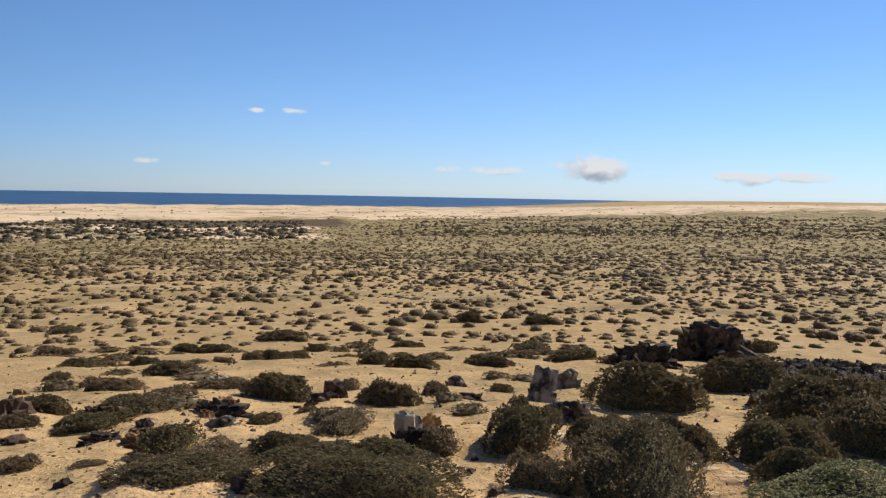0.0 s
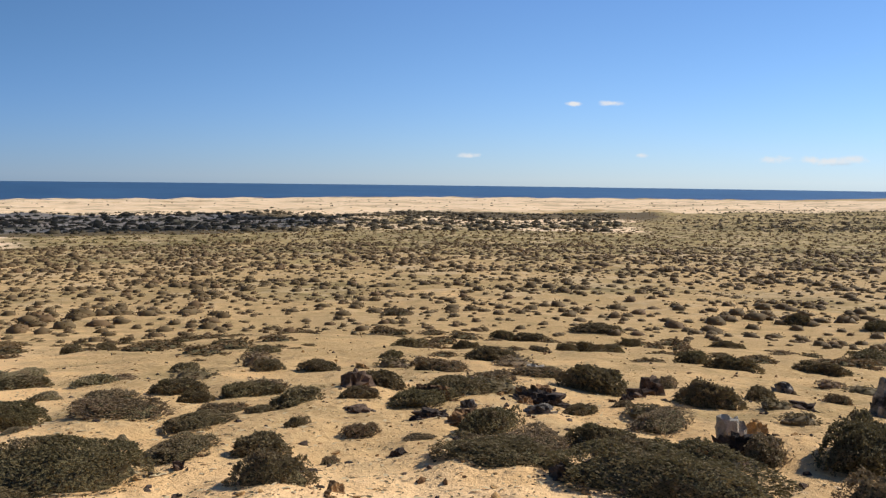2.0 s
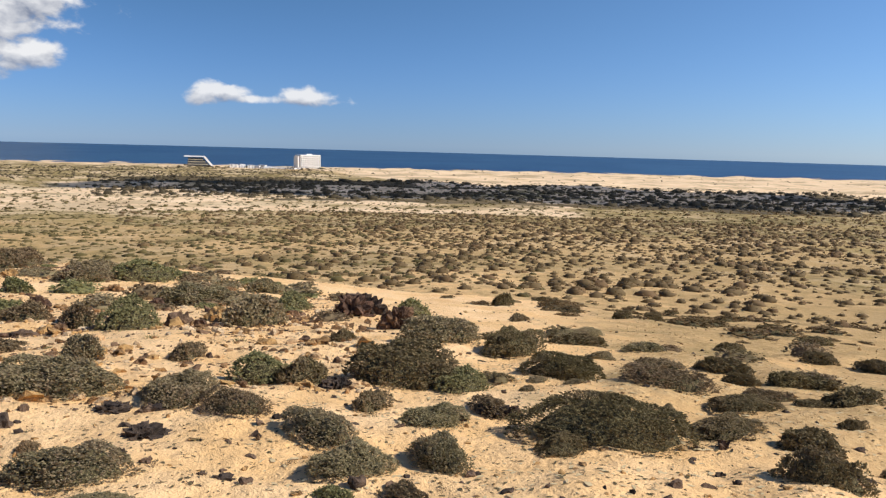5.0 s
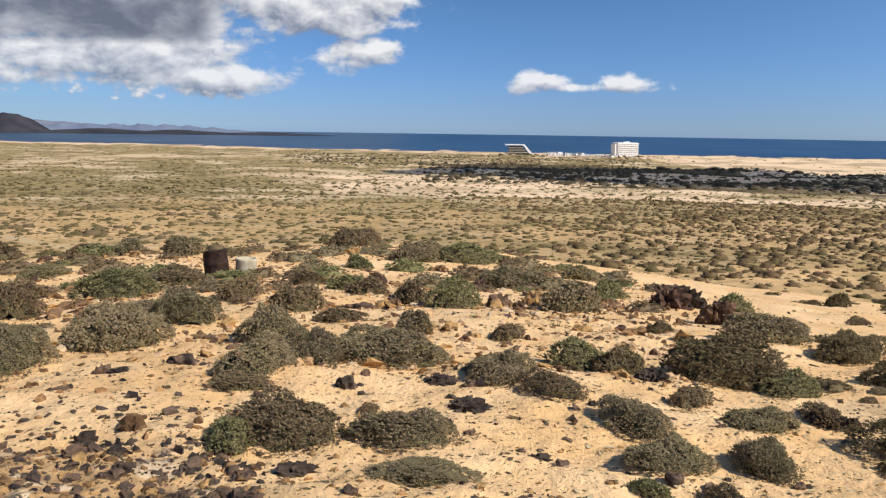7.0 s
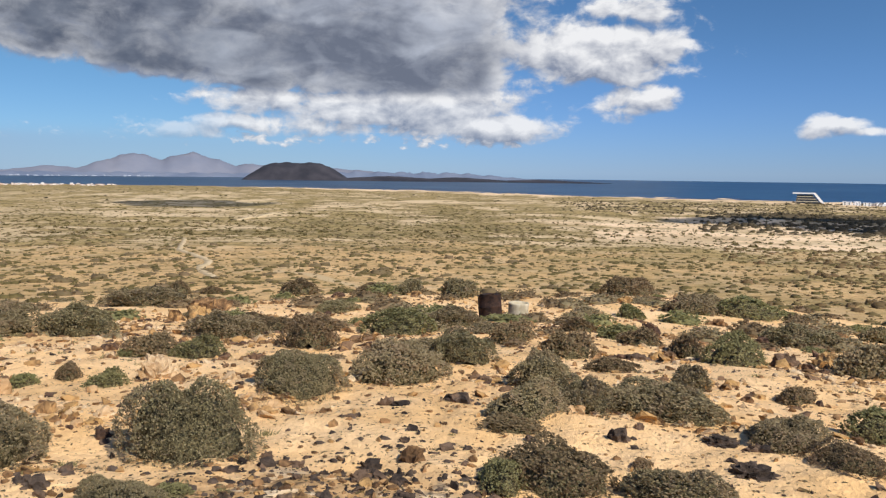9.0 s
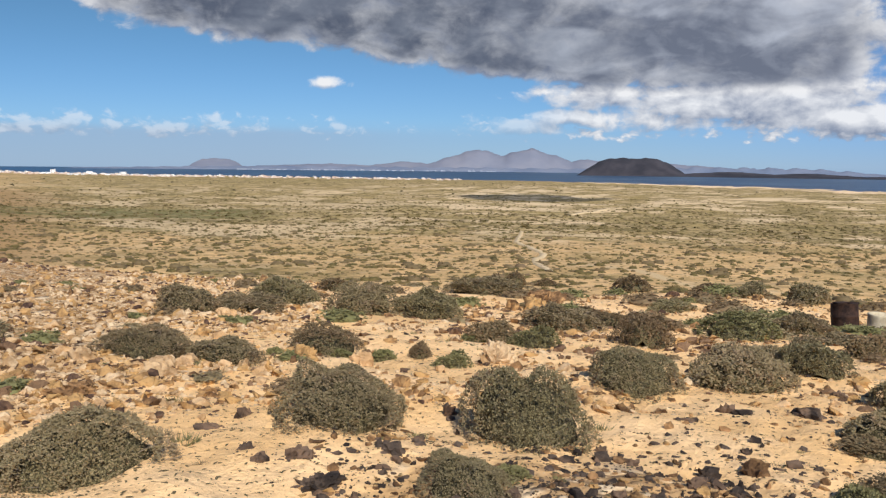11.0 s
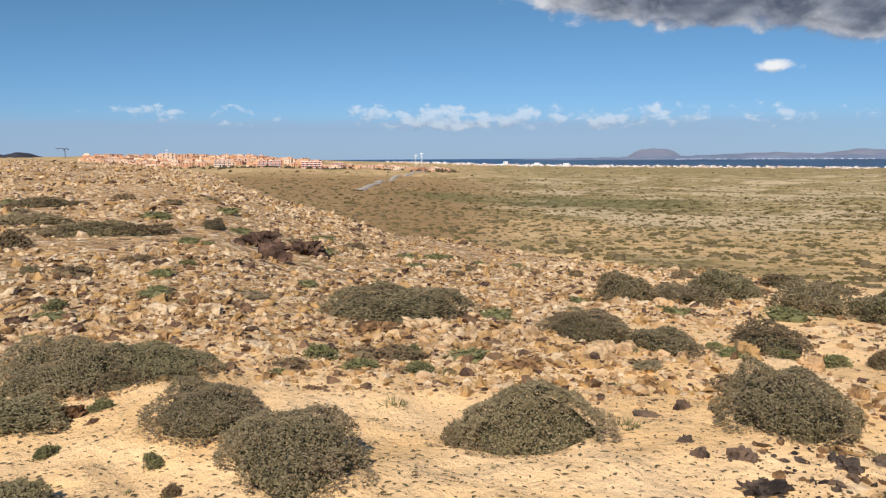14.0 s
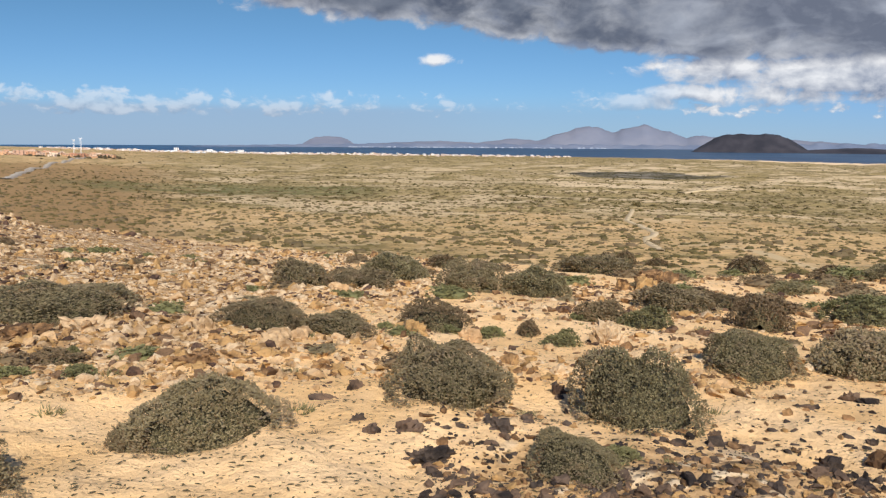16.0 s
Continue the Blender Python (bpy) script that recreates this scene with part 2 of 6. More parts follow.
def wall_material(name, *colours):
    """Painted walls: each house takes a tone between the colours."""
    m, t, b = material(name, .9, 0, .2)
    at, one = spot(t)
    whole = (own(t) + one).op("FRACT")
    c = mix_colour(t, whole.step(0, .5), colours[0], colours[1])
    c = mix_colour(t, whole.step(.5, 1), c, colours[2])
    c = mix_colour(t, noise_val(t, at, .4, 5).step(.5, .8) * .18, c, (.3, .24, .2))
    t.links.new(c.socket, b.inputs["Base Color"])
    return m


def sea_material():
    m, t, b = material("sea_water", .38, 0, .22)
    at, _ = spot(t)
    swell = noise_val(t, at, .004, 5, .6)
    chop = noise_val(t, at, .12, 6, .65)
    c = mix_colour(t, swell.step(.35, .65), (.014, .046, .098), (.030, .078, .140))
    t.links.new(c.socket, b.inputs["Base Color"])
    relief(t, b, chop, .5, 1.5)
    return m


GROUND = ground_material()
LEAF = {
    # d: olive darkened in the colour for shrubs seen against the sun
    "d": leaf_material("backlit_dark_olive_leaves", (.108, .086, .036), (.265, .21, .092), (.21, .14, .08), .5),
    "g": leaf_material("grey_green_leaves", (.185, .153, .075), (.39, .342, .178), (.33, .225, .14), .5),
    "b": leaf_material("brown_dry_leaves", (.15, .110, .058), (.33, .25, .135), (.26, .165, .09), .6),
    "v": leaf_material("fresh_green_leaves", (.15, .145, .055), (.34, .325, .14), (.22, .18, .09), .3),
}
SCRUB_LEAF = leaf_material("plain_scrub_leaves", (.112, .077, .033), (.265, .188, .083), (.22, .128, .06), .6)
OLIVE_LEAF = leaf_material("olive_low_scrub", (.092, .074, .026), (.215, .168, .062), (.20, .135, .058), .5)
FAR_LEAF = leaf_material("dark_dune_bushes", (.072, .056, .030), (.15, .118, .062), (.10, .072, .044), .4)
TWIG = twig_material("bare_twigs", (.10, .07, .045), (.24, .19, .14))


def shaded_inside_material():
    """A shrub's leafy core between the outer shoots, coloured dark for the shade there."""
    m, t, b = material("bush_shaded_inside", .9, 0, .1)
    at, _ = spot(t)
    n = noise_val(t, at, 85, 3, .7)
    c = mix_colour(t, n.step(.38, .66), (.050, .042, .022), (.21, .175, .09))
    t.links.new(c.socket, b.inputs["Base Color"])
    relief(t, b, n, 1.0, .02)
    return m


CORE = shaded_inside_material()
ROCK = {
    "k": rock_material("black_basalt", (.024, .018, .015), (.115, .082, .060), (.26, .155, .09), .4),
    "c": rock_material("crusted_grey_lava", (.035, .029, .024), (.36, .31, .25), (.60, .53, .42), .55),
    "o": rock_material("rust_brown_lava", (.085, .046, .022), (.36, .20, .088), (.56, .34, .13), .6),
    "w": rock_material("pale_limestone", (.34, .21, .10), (.66, .50, .315), (.52, .295, .12), .5),
    "r": rock_material("dark_red_lava", (.045, .026, .018), (.15, .085, .055), (.30, .18, .09), .45),
}
RUST = plain_material("rusted_steel", (.018, .010, .008), (.058, .029, .018), 9, .85, .2, .5)
CONCRETE = plain_material("weathered_pale_concrete", (.36, .30, .20), (.52, .45, .32), 6, .9, 0, .4)
SEA_MAT = sea_material()
ISLE = plain_material("dark_volcanic_island", (.022, .022, .028), (.046, .042, .048), .012, .95, 0, 0)
# mauve and blue-grey: the haze of distance is put into these colours
MOUNTAIN = plain_material("haze_tinted_mountains", (.155, .170, .215), (.20, .205, .24), .004, 1, 0, 0)
LOWLAND = plain_material("haze_tinted_lowland", (.12, .15, .21), (.17, .195, .25), .006, 1, 0, 0)
WHITE_WALL = wall_material("white_render", (.80, .78, .74), (.74, .71, .66), (.82, .80, .77))
COAST_WALL = wall_material("coast_render", (.62, .52, .43), (.46, .33, .25), (.72, .66, .58))
# white walls dulled to blue-grey, distance haze painted into the colour
HAZY_WALL = plain_material("haze_tinted_white_houses", (.28, .31, .37), (.40, .42, .46), .01, .95, 0, 0)
ORANGE_WALL = wall_material("ochre_and_terracotta_render", (.62, .37, .20), (.46, .225, .13), (.74, .58, .42))
RED_WALL = wall_material("brick_red_render", (.40, .13, .08), (.46, .19, .12), (.52, .26, .17))
ROOF = plain_material("flat_roof_screed", (.50, .37, .27), (.64, .49, .36), .5, .9, 0, 0)
# window panes, and the painted shade of the terrace hotel's recesses
GLASS_AND_SHADE = plain_material("dark_windows_and_recess_shade", (.02, .025, .03), (.05, .055, .06), 2, .25, 0, 0, .5)
ROAD_DUST = plain_material("dusty_grey_road", (.34, .28, .21), (.44, .37, .29), .3, .9, 0, .1)
TRACK_SAND = plain_material("beaten_pale_sand", (.50, .37, .20), (.60, .46, .28), .8, .95, 0, .2)

# ---- the lie of the land ----
# Bearings are degrees to the left of the y axis; depths are metres below the eye.
EYE = 1.65
SEA = -38.35
BEARINGS = (-180, -60, -27, -12, 0, 24, 39, 55, 70, 85, 107, 125, 136, 144, 150, 157, 162, 166, 174, 180)
PLAIN_FALL = (.27, .30, .31, .38, .43, .445, .466, .475, .48, .475, .4375, .425, .41, .375, .30, .25, .245, .24, .24, .27)
KNOLL_FALL = (.01, .10, .138, .162, .165, .165, .165, .155, .145, .138, .13, .11, .098, .088, .068, .029, -.002, -.012, -.013, .01)
KNOLL_EDGE = (90, 30, 30, 30, 34, 36, 36, 36, 36, 37, 36, 36, 38, 40, 46, 54, 63, 72, 95, 90)
# the crest flattens out before it falls to the plain
LIFT_BEARINGS, LIFT = (60, 68, 77, 85, 93, 105, 115, 125), (0, .35, .85, .9, .5, .35, .2, 0)


# banked sand: place, radius, height
MOUNDS = ((3.04, 8.66, 0.5, 0.1), (-2.44, 3.65, 0.4, 0.07), (-3.2, 2.89, 0.42, 0.07), (0.24, 6.21, 0.4, 0.08))


def soft(v, w):
    return np.logaddexp(0, v / w) * w


def smoothstep(a, b, v):
    u = np.clip((v - a) / (b - a), 0, 1)
    return u * u * (3 - 2 * u)


def waves(x, y, seed, n=5):
    """Smooth rolling noise of about unit size, with waves about 6 units long."""
    r = np.random.RandomState(seed)
    v = 0
    for _ in range(n):
        a, k, p = r.uniform(0, 6.283), r.uniform(.6, 1.6), r.uniform(0, 6.283)
        v = v + np.sin((x * math.cos(a) + y * math.sin(a)) * k + p + 1.3 * np.sin((y * math.cos(a) - x * math.sin(a)) * k * .7 + p))
    return v / n ** .5


def land(x, y, rough=True):
    """Height of the ground over the place (x, y), arrays or numbers."""
    x, y = np.asarray(x, float), np.asarray(y, float)
    d = np.hypot(x, y) + 1e-6
    b = np.degrees(np.arctan2(-x, y))
    fall, kf, edge = (np.interp(b, BEARINGS, t) for t in (PLAIN_FALL, KNOLL_FALL, KNOLL_EDGE))
    plain = 7.2 * (np.maximum(d, 8) / 40) ** fall
    # the town's hillside
    plain = plain - 11.5 * smoothstep(820, 1250, d) * smoothstep(152, 162, np.abs(b))
    # the shore beyond the plain north of the town
    plain = plain + 30 * smoothstep(2250, 2700, d) * smoothstep(132, 139, b) * smoothstep(163, 158, b)
    # the high dunes that hide the sea
    plain = plain - 9 * smoothstep(900, 1500, d) * smoothstep(-4, -19, b) * (b > -90)
    knoll = 1.5 + kf * soft(d - 5.5, 2.2) + .32 * soft(d - edge, 3)
    knoll = knoll - np.interp(b, LIFT_BEARINGS, LIFT) * smoothstep(16, 32, d)
    # a sharp foot towards the sea, a rounded one to the south
    m = np.interp(b, (48, 72), (.12, .6))
    depth = -np.logaddexp(-knoll / m, -plain / m) * m
    z = EYE - depth
    if rough:
        for mx, my, mr, mh in MOUNDS:
            z = z + mh * np.exp(-((x - mx) ** 2 + (y - my) ** 2) / mr ** 2)
        near = np.exp(-d / 60)
        z = z + .035 * waves(x * 3.2, y * 3.2, 3) * near * smoothstep(1.2, 3, d) + .02 * waves(x * 9, y * 9, 4) * np.exp(-d / 25)
        z = z + .16 * waves(x * .42, y * .42, 5) * smoothstep(9, 30, d) * np.exp(-d / 500)
        z = z + smoothstep(150, 700, d) * (1.1 * waves(x * .055, y * .055, 6) + .5 * waves(x * .15, y * .15, 8)) * smoothstep(2600, 1500, d)
    shore = np.where(plain > 38.2, (plain - 38.2) * 1.0, 0)
    return z - shore * .5


# ---- mesh helpers ----
def mesh_np(name, verts, faces, mats, smooth=False):
    """A mesh from arrays of corners and of triangles or quads."""
    verts, faces = np.asarray(verts, np.float32), np.asarray(faces, np.int32)
    me = bpy.data.meshes.new(name)
    n, k = faces.shape
    me.vertices.add(len(verts))
    me.vertices.foreach_set("co", verts.ravel())
    me.loops.add(n * k)
    me.loops.foreach_set("vertex_index", faces.ravel())
    me.polygons.add(n)
    me.polygons.foreach_set("loop_start", np.arange(n, dtype=np.int32) * k)
    if smooth:
        me.polygons.foreach_set("use_smooth", np.ones(n, bool))
    else:
        me.polygons.foreach_set("use_smooth", np.zeros(n, bool))
    for m in mats if isinstance(mats, (list, tuple)) else [mats]:
        me.materials.append(m)
    me.update()
    me.validate()
    return me


def child(name, data, parent, label=""):
    ob = new(name, data)
    ob.parent = parent
    return tagged(ob, label)


def part(name, bm, mat, parent, label="", smooth=False):
    me = bpy.data.meshes.new(name)
    bm.to_mesh(me)
    bm.free()
    for p in me.polygons:
        p.use_smooth = smooth
    me.materials.append(mat)
    return child(name, me, parent, label)


def box(bm, x0, x1, y0, y1, z0, z1):
    v = [bm.verts.new(p) for p in ((x0, y0, z0), (x1, y0, z0), (x1, y1, z0), (x0, y1, z0), (x0, y0, z1), (x1, y0, z1), (x1, y1, z1), (x0, y1, z1))]
    for f in ((3, 2, 1, 0), (4, 5, 6, 7), (0, 1, 5, 4), (1, 2, 6, 5), (2, 3, 7, 6), (3, 0, 4, 7)):
        bm.faces.new([v[i] for i in f])
    return bm


def boxes(*rows):
    bm = bmesh.new()
    for r in rows:
        box(bm, *r)
    return bm


def polar(bearing, d):
    b = radians(bearing)
    return -d * math.sin(b), d * math.cos(b)


# ---- ground: one sheet out to the horizon ----
def track_mask(x, y):
    """Sandy wheel tracks and the road over the plain."""
    m = np.zeros_like(x)
    for (b0, d0), (b1, d1), w in TRACKS:
        (x0, y0), (x1, y1) = polar(b0, d0), polar(b1, d1)
        u = np.clip(((x - x0) * (x1 - x0) + (y - y0) * (y1 - y0)) / ((x1 - x0) ** 2 + (y1 - y0) ** 2), 0, 1)
        w = w * .45
        m = np.maximum(m, np.exp(-(((x - x0 - u * (x1 - x0)) ** 2 + (y - y0 - u * (y1 - y0)) ** 2) / w ** 2)))
    return m


TRACKS = (((100, 62), (106, 82), 1.4), ((106, 82), (113.6, 100), 1.3))


def make_ground():
    nb = 680
    # closer rings and bearings where the camera looks
    b = np.concatenate([np.linspace(-34, 182, 590, endpoint=False), np.linspace(182, 326, nb - 590, endpoint=False)])
    b = np.radians(b)
    d = np.concatenate([np.linspace(.01, 3, 9, endpoint=False), 3 * (45 / 3) ** np.linspace(0, 1, 108, endpoint=False), 45 * (4900 / 45) ** np.linspace(0, 1, 150)])
    nd = len(d)
    D, B = np.meshgrid(d, b)
    x, y = (-D * np.sin(B)).ravel(), (D * np.cos(B)).ravel()
    z = land(x, y)
    v = np.column_stack([x, y, z])
    i = np.arange(nb)[:, None] * nd + np.arange(nd - 1)[None]
    j = (np.arange(nb)[:, None] + 1) % nb * nd + np.arange(nd - 1)[None]
    f = np.stack([i, i + 1, j + 1, j], -1).reshape(-1, 4)
    me = mesh_np("ground", v, f, GROUND, True)
    x, y = v[:, 0], v[:, 1]
    dist, bear = np.hypot(x, y), np.degrees(np.arctan2(-x, y))
    plain_edge = np.interp(bear, (-27, -12, 0, 27, 43, 58, 66, 75, 90, 110, 130, 180), (1250, 1000, 780, 560, 400, 450, 1000, 1150, 1300, 1700, 2600, 2600))
    dune = smoothstep(.8, 1.15, dist / plain_edge) * smoothstep(2600, 1500, dist) * smoothstep(128, 105, bear)
    def band(d0, d1, b0, b1, soft_d=.12, soft_b=6):
        """1 inside a stretch of distance and bearing, fading out at its rims."""
        return smoothstep(d0 * (1 - soft_d), d0, dist) * smoothstep(d1 * (1 + soft_d), d1, dist) * smoothstep(b0 - soft_b, b0, bear) * smoothstep(b1 + soft_b, b1, bear)

    # open sand in the hollow before the dunes, and the pale strip on this side of it
    dune = np.maximum(dune, .72 * band(300, 470, 10, 80))
    dune = np.maximum(dune, .80 * band(200, 262, 50, 84))
    dune = np.maximum(dune, .62 * band(290, 330, 80, 90))
    dune = dune * .76
    dark = np.maximum(band(272, 312, 34, 72, .06), band(500, 600, 10, 76, .08)) * .8
    green = band(235, 290, 133, 147, .1, 5)
    rust = smoothstep(140, 148, bear) * smoothstep(52, 90, dist) * smoothstep(700, 420, dist)
    pale = np.maximum(band(180, 1200, 66, 118, .2, 10), .7 * band(150, 800, 104, 140, .3, 10))
    # the dark scrubby flat before the hotels
    flat = smoothstep(62, 67, bear) * smoothstep(92, 84, bear) * smoothstep(480, 570, dist) * smoothstep(1130, 1000, dist)
    dune *= 1 - .8 * flat
    scrub = (.46 * smoothstep(30, 70, dist) + .4 * smoothstep(90, 260, dist)) * smoothstep(1.15, .95, dist / plain_edge)
    scrub = np.maximum(scrub, .66 * smoothstep(80, 100, bear) * smoothstep(90, 300, dist))
    scrub = np.maximum(scrub, .85 * flat)
    scrub *= 1 - .45 * smoothstep(136, 150, bear)
    straw = np.maximum(smoothstep(14, 40, dist) * .62 + .12 * smoothstep(20, 5, dist), (.62 + .12 * smoothstep(8, 16, dist)) * smoothstep(62, 40, bear) * smoothstep(3, 6, dist) * (bear > -60))
    straw -= .04 * smoothstep(74, 92, bear) * smoothstep(130, 110, dist) * (bear > 0)
    stony = smoothstep(128, 146, np.abs(bear)) * smoothstep(4.5, 9, dist) * .85
    stony = stony * smoothstep(1.3, .95, dist / np.interp(bear, BEARINGS, KNOLL_EDGE))
    # brown soil under the lava scree
    stony = np.maximum(stony, .62 * smoothstep(88, 97, bear) * smoothstep(128, 120, bear) * smoothstep(5.4, 4.2, dist) * smoothstep(2.7, 3.7, dist))
    # and the dark earth between the seaward rocks
    stony = np.maximum(stony, .55 * smoothstep(-50, -35, bear) * smoothstep(6, -6, bear) * smoothstep(9, 6, dist) * smoothstep(2.8, 4.2, dist))
    for name, values in (("dune", dune), ("scrub", scrub), ("straw", straw), ("stony", stony), ("track", track_mask(x, y)), ("dark", dark), ("green", green), ("rust", rust), ("pale", pale)):
        a = me.attributes.new(name, "FLOAT", "POINT")
        a.data.foreach_set("value", values.astype(np.float32))
    return tagged(new("ground", me), "pale orange sand with dry straw, stones and scrub", "ground", kind="structure")


make_ground()


def make_sea():
    nb = 96
    d = np.array([900, 1300, 1700, 2200, 2800, 3400, 4100, 4700, 4960])
    b = np.linspace(0, 2 * np.pi, nb, endpoint=False)
    D, B = np.meshgrid(d, b)
    v = np.column_stack([(-D * np.sin(B)).ravel(), (D * np.cos(B)).ravel(), np.full(D.size, SEA)])
    nd = len(d)
    i = np.arange(nb)[:, None] * nd + np.arange(nd - 1)[None]
    j = (np.arange(nb)[:, None] + 1) % nb * nd + np.arange(nd - 1)[None]
    f = np.stack([j, j + 1, i + 1, i], -1).reshape(-1, 4)
    return tagged(new("water", mesh_np("water", v, f[:, ::-1], SEA_MAT)), "deep blue sea reaching the horizon", "sea", kind="structure")


make_sea()


def dirt_road(label, stops, width, mat):
    """A beaten strip that follows the ground from stop to stop (bearing, distance)."""
    rows = []
    for (b0, d0), (b1, d1) in zip(stops, stops[1:]):
        for k in range(24):
            u = k / 24
            rows.append(polar(b0 + (b1 - b0) * u, d0 * (d1 / d0) ** u))
    rows.append(polar(*stops[-1]))
    c = np.array(rows)
    along = np.gradient(c, axis=0)
    along /= np.linalg.norm(along, axis=1)[:, None]
    side = np.column_stack([-along[:, 1], along[:, 0]])
    wob = 1 + .25 * np.sin(np.arange(len(c)) * 1.7)
    v = []
    for off, up in ((-1, -.02), (-.8, .003), (.8, .003), (1, -.02)):
        p = c + side * (width * .5 * off * wob)[:, None]
        d = np.hypot(p[:, 0], p[:, 1])
        v.append(np.column_stack([p, land(p[:, 0], p[:, 1]) + up * d * .25 + .06]))
    n = len(c)
    i = (np.arange(3)[:, None] * n + np.arange(n - 1)[None]).ravel()
    f = np.stack([i, i + n, i + n + 1, i + 1], -1)
    return tagged(new("road", mesh_np("road", np.concatenate(v), f[:, ::-1], mat, True)), label, "road", kind="structure")


dirt_road("pale grey road running to the town", ((148.4, 900), (149.6, 640), (151.2, 420), (152.8, 280)), 3.4, ROAD_DUST)
dirt_road("sandy wheel track over the plain", ((111.4, 76), (112.3, 90), (111.7, 105), (113.6, 130), (113.2, 170)), .9, TRACK_SAND)
dirt_road("sandy wheel track far out on the plain", ((110.2, 300), (108.4, 330), (106.8, 390)), 3, TRACK_SAND)


def ridge(name, label, category, peaks, dist, depth, mat, jag, b0, b1, seed, base=SEA):
    """A far range: a sheet of ground folded over the peaks (bearing, height in degrees, half width)."""
    nb, nr = 260, 9
    b = np.linspace(b0, b1, nb)
    top = np.zeros(nb)
    for pb, ph, pw, flat in peaks:
        u = np.abs((b - pb) / pw)
        top = np.maximum(top, ph * np.clip((1.25 if flat else 1.0) * (1 - u ** (1.9 if flat else 1.15)), 0, 1.0))
    r = np.random.RandomState(seed)
    n = sum(np.sin(b * k * 2.1 + r.uniform(0, 6)) / k for k in (2, 4, 7, 13, 22)) * jag
    top = np.maximum(top * (1 + n), 0)
    rows = []
    for k in range(nr):
        u = k / (nr - 1) * 2 - 1
        d = dist + depth * u
        wob = 1 + .25 * np.sin(b * 2.3 + k * 1.7) * (1 - abs(u)) * .4
        h = np.tan(np.radians(top)) * dist * (1 - abs(u) ** 1.3) * wob
        if k == (nr - 1) // 2:
            h = np.tan(np.radians(top)) * dist
        rows.append(np.column_stack([-d * np.sin(np.radians(b)), d * np.cos(np.radians(b)), base - .6 + h]))
    v = np.concatenate(rows)
    i = np.arange(nr - 1)[:, None] * nb + np.arange(nb - 1)[None]
    f = np.stack([i, i + 1, i + nb + 1, i + nb], -1).reshape(-1, 4)
    return tagged(new(name, mesh_np(name, v, f, mat, True)), label, category, kind="structure")


ridge("backdrop_island", "dark flat-topped volcanic islet rising from the sea", "island",
      ((106.1, 1.14, 3.55, True), (100, .34, 5.5, False), (95.5, .30, 5, False), (90, .2, 5, False)), 3300, 130, ISLE, .05, 84, 111.5, 4)
ridge("backdrop_mountains", "mountain range across the strait, distance haze painted in its mauve", "mountains",
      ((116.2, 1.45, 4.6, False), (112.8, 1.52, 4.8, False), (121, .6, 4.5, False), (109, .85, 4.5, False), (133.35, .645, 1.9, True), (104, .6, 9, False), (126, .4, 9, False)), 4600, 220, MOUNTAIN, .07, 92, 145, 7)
ridge("backdrop_lowland", "far coast below the mountains, paled by haze in its colour", "coast",
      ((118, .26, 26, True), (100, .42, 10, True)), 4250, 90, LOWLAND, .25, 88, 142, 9)


